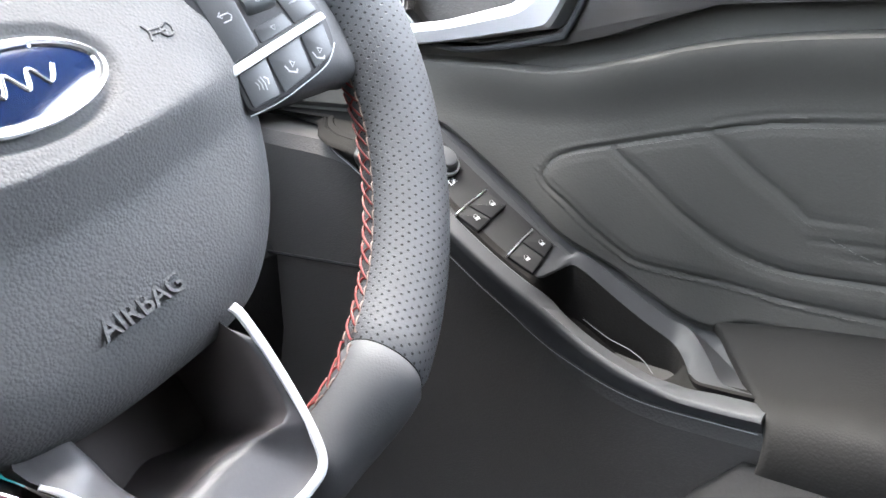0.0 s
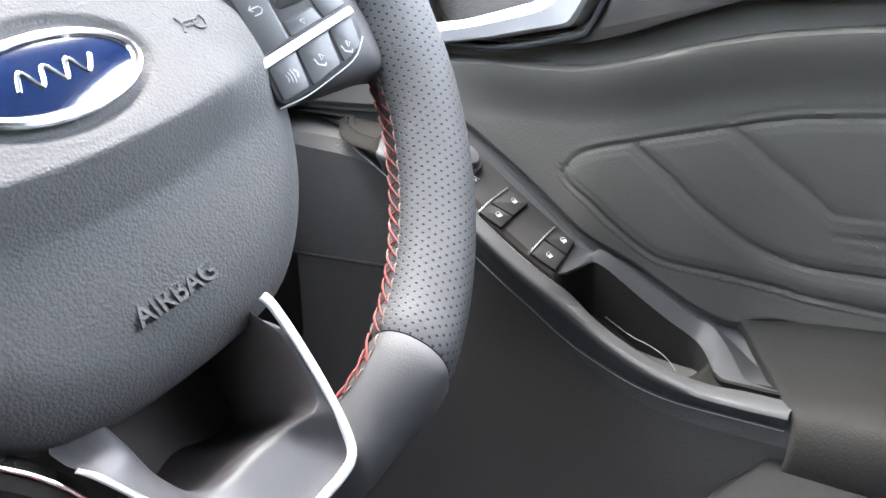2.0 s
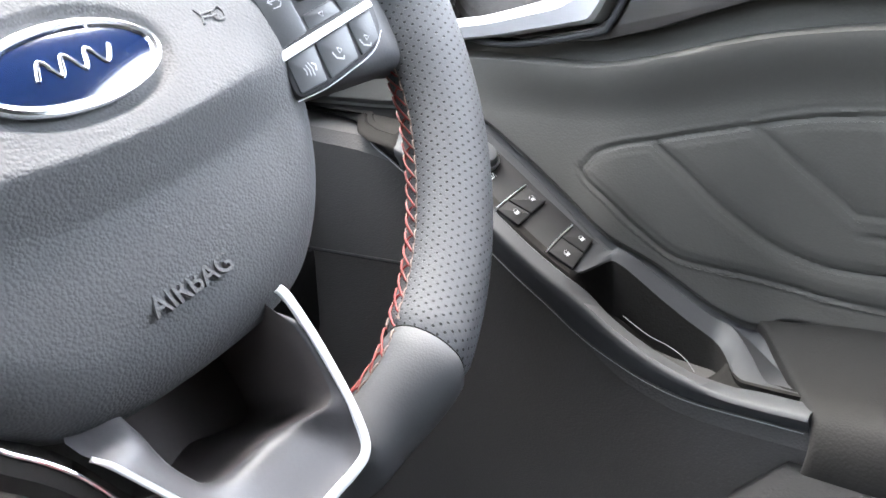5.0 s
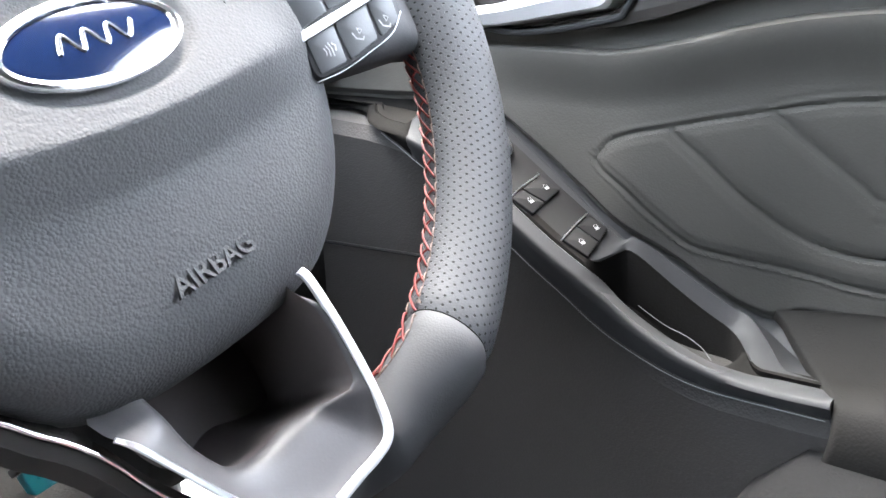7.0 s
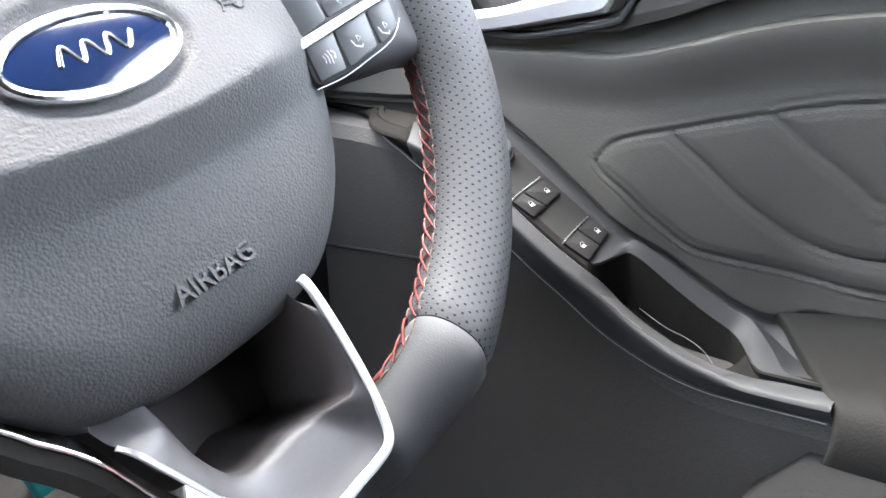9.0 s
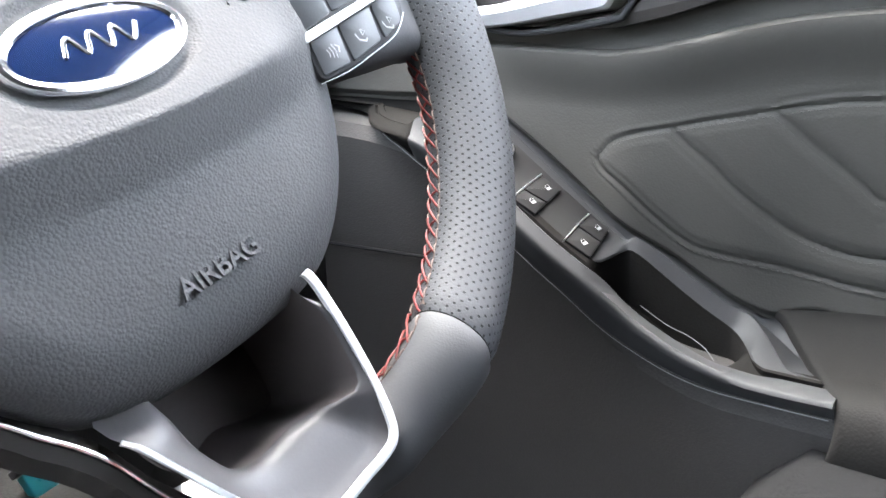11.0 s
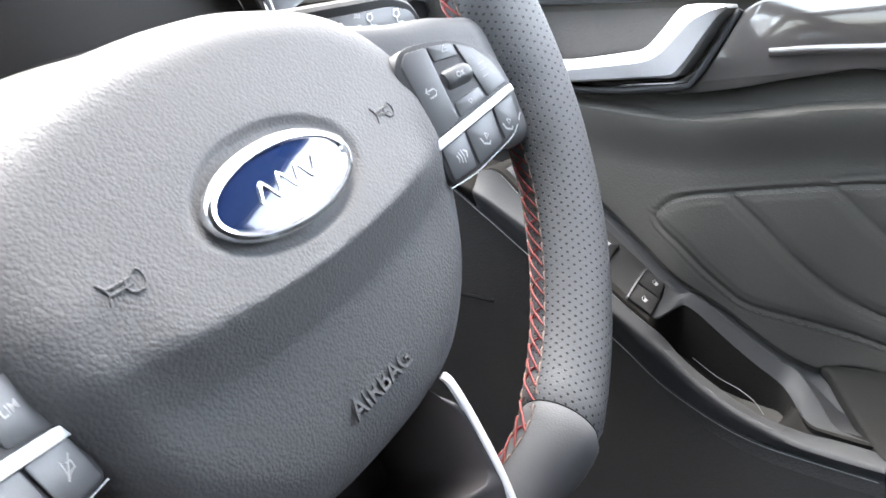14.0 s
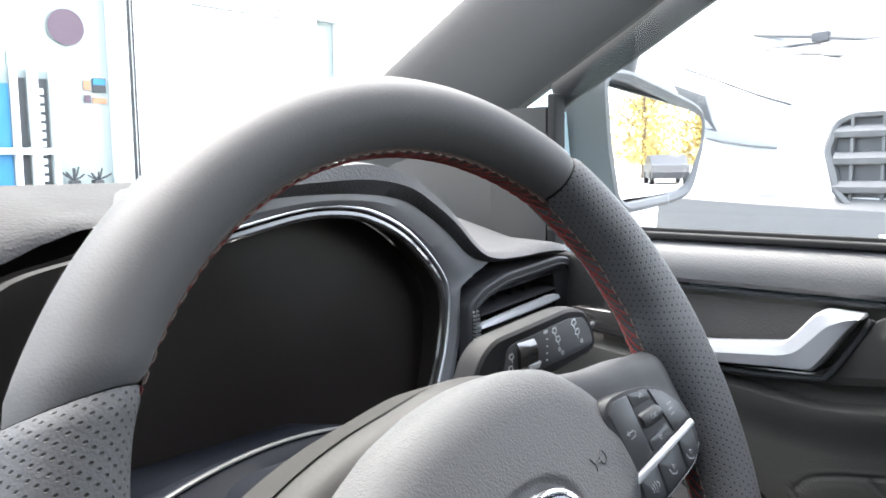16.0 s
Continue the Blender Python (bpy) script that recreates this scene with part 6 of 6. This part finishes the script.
# ---- showroom building ahead ----
def building():
    b = thing("showroom", Matrix.Identity(4), "white showroom building with glazed front and doors", "building")
    at = lambda x, z, h: (x, 5.0 - h, z)
    holes = ((-6.0, -3.2, 0.1, 3.0), (-3.0, 2.28, 0.1, 3.0), (2.79, 3.67, 0.1, 2.31), (3.92, 4.24, 1.25, 2.34), (5.2, 6.4, 1.2, 2.2), (7.2, 8.4, 1.2, 2.2))
    xs = [-14.0]
    for x0, x1, z0, z1 in holes:
        bm = bmesh.new()
        box(bm, (xs[-1], 5.0, 0), (x0, 5.3, 4.2))
        part("wall", bm, M_RENDER, b, "white rendered wall")
        for lo, hi in ((0.0, z0), (z1, 4.2)):
            bm = bmesh.new()
            box(bm, (x0, 5.0, lo), (x1, 5.3, hi))
            part("wall", bm, M_RENDER, b)
        xs.append(x1)
    bm = bmesh.new()
    box(bm, (xs[-1], 5.0, 0), (16.0, 5.3, 4.2))
    part("wall", bm, M_RENDER, b)
    bm = bmesh.new()
    box(bm, (-14.2, 4.85, 4.2), (16.2, 12.0, 4.45), 0.02)
    part("roof", bm, M_FRAMEW, b, "flat white roof edge")
    bm = bmesh.new()
    box(bm, (-14, 9.0, 0), (16, 9.2, 4.2))
    part("back_wall", bm, M_RENDER, b)
    for x0, x1, z0, z1 in holes:
        w = part("window", slab(bmesh.new(), [(x0, z0), (x1, z0), (x1, z1), (x0, z1)], -0.13, -0.12, at, 0.001), M_SHOPGLASS, b, "pale reflecting glass")
        bm = bmesh.new()
        for a0, a1, c0, c1 in ((x0, x1, z0, z0 + 0.05), (x0, x1, z1 - 0.05, z1), (x0, x0 + 0.05, z0 + 0.05, z1 - 0.05), (x1 - 0.05, x1, z0 + 0.05, z1 - 0.05)):
            box(bm, (a0, 5.05, c0), (a1, 5.12, c1), 0.004)
        part("frame", bm, M_FRAMEW, w, "white frame")
    # glazing bars, stickers and posters of the shop window
    for x0, x1 in ((1.60, 1.63), (1.70, 1.75), (1.83, 1.86)):
        bm = bmesh.new()
        box(bm, (x0, 5.04, 0.1), (x1, 5.10, 1.72), 0.004)
        part("glazing_bar", bm, M_FRAMEW, b)
    bm = bmesh.new()
    box(bm, (-3.0, 5.045, 1.185), (1.85, 5.095, 1.225), 0.004)
    part("glazing_bar", bm, M_FRAMEW, b)
    bm = bmesh.new()
    box(bm, (2.325, 4.985, 0.0), (2.339, 5.0, 3.2))
    box(bm, (2.355, 4.99, 0.0), (2.363, 5.0, 3.2))
    part("down_pipe", bm, M_GREYTRIM, b, "grey corner strip")
    for x0, x1, z0, z1, mat, nm in ((0.8, 1.595, 0.6, 1.62, M_POSTER, "blue poster"), (1.635, 1.695, 0.9, 1.66, M_GREYDK, "dark grey banner"), (1.752, 1.825, 0.9, 1.66, M_GREYDK, "dark grey banner"),
                                    (2.06, 2.10, 1.61, 1.67, M_ORANGE, "orange sticker"), (2.115, 2.205, 1.595, 1.69, M_GREYDK, "dark photo sticker"), (2.12, 2.20, 1.645, 1.685, M_POSTER, "blue sticker"), (2.06, 2.10, 1.525, 1.575, M_PLUM, "red sticker"), (2.115, 2.205, 1.525, 1.560, M_ORANGE, "pink sticker"),
                                    (2.235, 2.275, 0.2, 1.80, M_DOORGLASS, "grey glass strip"), (1.48, 1.53, 1.62, 1.84, M_SHOPGLASS, "pale poster"), (1.60, 1.66, 1.72, 1.82, M_SHOPGLASS, "pale poster")):
        bm = bmesh.new()
        box(bm, (x0, 5.105 if nm != "blue sticker" else 5.101, z0), (x1, 5.112, z1))
        part("poster", bm, mat, b, nm)
    bm = bmesh.new()
    for i in range(11):
        box(bm, (1.772, 5.101, 1.60 - 0.055 * i - 0.036), (1.800, 5.1045, 1.60 - 0.055 * i))
    part("banner_bar", bm, M_FRAMEW, b, "pale plain bars of a banner")
    bm = bmesh.new()
    rings(bm, [[(1.965 + r * math.cos(t), 5.10, 2.0 + r * math.sin(t)) for t in (2 * math.pi * i / 40 for i in range(40))] for r in (0.115, 0.01)], cap=(False, True))
    part("round_sign", bm, M_PLUM, b, "round plum window sticker")
    # dry twigs in a pot on the sill
    rng = random.Random(11)
    for cx in (1.90, 2.05):
        bm = bmesh.new()
        for k in range(7):
            a, l = rng.uniform(-1.2, 1.2), rng.uniform(0.05, 0.10)
            tube(bm, [(cx, 4.96, 1.02), (cx + math.sin(a) * l * 0.6, 4.95, 1.02 + math.cos(a) * l * 0.5), (cx + math.sin(a) * l, 4.95, 1.02 + math.cos(a) * l)], 0.006, seg=5, up=(0, 1, 0))
        box(bm, (cx - 0.03, 4.93, 0.0), (cx + 0.03, 4.99, 1.02), 0.004)
        part("twig_post", bm, M_GREYDK, b, "dark twigs on a thin post")
    bm = bmesh.new()
    box(bm, (2.845, 5.07, 0.12), (3.615, 5.11, 2.255), 0.006)
    d = part("door", bm, M_FRAMEW, b, "white painted door")
    bm = bmesh.new()
    box(bm, (3.14, 5.03, 1.62), (3.17, 5.07, 1.70), 0.006)
    part("door_handle", bm, M_SILVER, d)


building()


# ---- behind the car: autumn trees and a parked dark car, seen in the wing mirror ----
def tree(x, y, h, seed):
    rng = random.Random(seed)
    t = thing("tree", pose(x, y, 0), "tree with yellow autumn leaves", "tree", "row of autumn trees")
    bm = bmesh.new()
    tube(bm, curve_through([(0, 0, 0), (0.1, 0, h * 0.25), (-0.05, 0.1, h * 0.5), (0.05, 0, h * 0.8)], 14), 0.16, seg=8, up=(0, 1, 0))
    for k in range(7):
        a = rng.uniform(0, 6.28)
        z = h * rng.uniform(0.25, 0.6)
        tube(bm, curve_through([(0, 0, z), (math.cos(a) * h * 0.15, math.sin(a) * h * 0.15, z + h * 0.12), (math.cos(a) * h * 0.3, math.sin(a) * h * 0.3, z + h * 0.2)], 6), 0.05, seg=5, up=(0, 1, 0))
    part("trunk", bm, M_BARK, t)
    vs, fs = [], []
    for k in range(2600):
        a, r, z = rng.uniform(0, 6.28), rng.uniform(0, 1) ** 0.6, rng.uniform(0.12, 1.0)
        w = h * 0.36 * (math.sin(math.pi * min(1, z * 0.95 + 0.08)) ** 0.6) * (0.75 + 0.35 * math.sin(5 * a + 7 * z + seed))
        c = Vector((r * w * math.cos(a), r * w * math.sin(a), z * h))
        e, f = Vector((rng.gauss(0, 1), rng.gauss(0, 1), rng.gauss(0, 1))).normalized() * 0.20, Vector((rng.gauss(0, 1), rng.gauss(0, 1), rng.gauss(0, 1))).normalized() * 0.17
        n = len(vs)
        vs += [c - e, c + f * 0.6, c + e, c - f * 0.6]
        fs.append((n, n + 1, n + 2, n + 3))
    me = bpy.data.meshes.new("crown")
    me.from_pydata(vs, [], fs)
    me.materials.append(M_LEAF)
    tagged(new("crown", me), "yellow autumn leaves").parent = t
    return t


for i, (x, y, h) in enumerate(((33.5, -48.5, 7.0), (36.3, -45.5, 8.0), (39, -43, 7.4), (42, -40, 8.2), (44.8, -37.2, 7.2), (47.5, -34.3, 7.8), (48, -45, 9.5))):
    tree(x, y, h, i + 3)


def parked_car():
    c = thing("parked_car", pose(31.3, -28.0, 0, 0, 0, 130), "dark parked car in the yard behind", "car")
    bm = bmesh.new()
    rings(bm, [[(x, s, z) for x, z in ((-2.1, 0.3), (-2.15, 0.75), (-1.9, 0.95), (-1.2, 1.02 + k), (-0.7, 1.5 * 0.6 + 0.6 * 0.9 + k * 0.2), (0.8, 1.48 + k * 0.2), (1.5, 1.05 + k), (2.0, 0.95), (2.15, 0.6), (2.1, 0.3))] for s, k in ((-0.9, -0.03), (-0.8, 0.0), (0.8, 0.0), (0.9, -0.03))], cap=(True, True))
    part("body", bm, M_DARKPAINT, c)
    for x in (-1.35, 1.35):
        for s in (-0.82, 0.82):
            bm = bmesh.new()
            rings(bm, [[(x + r * math.cos(t), s + d, 0.32 + r * math.sin(t)) for t in (2 * math.pi * i / 24 for i in range(24))] for r, d in ((0.18, -0.1), (0.32, -0.1), (0.32, 0.1), (0.18, 0.1))], cap=(True, True))
            part("wheel", bm, M_RUBBER, c)


parked_car()
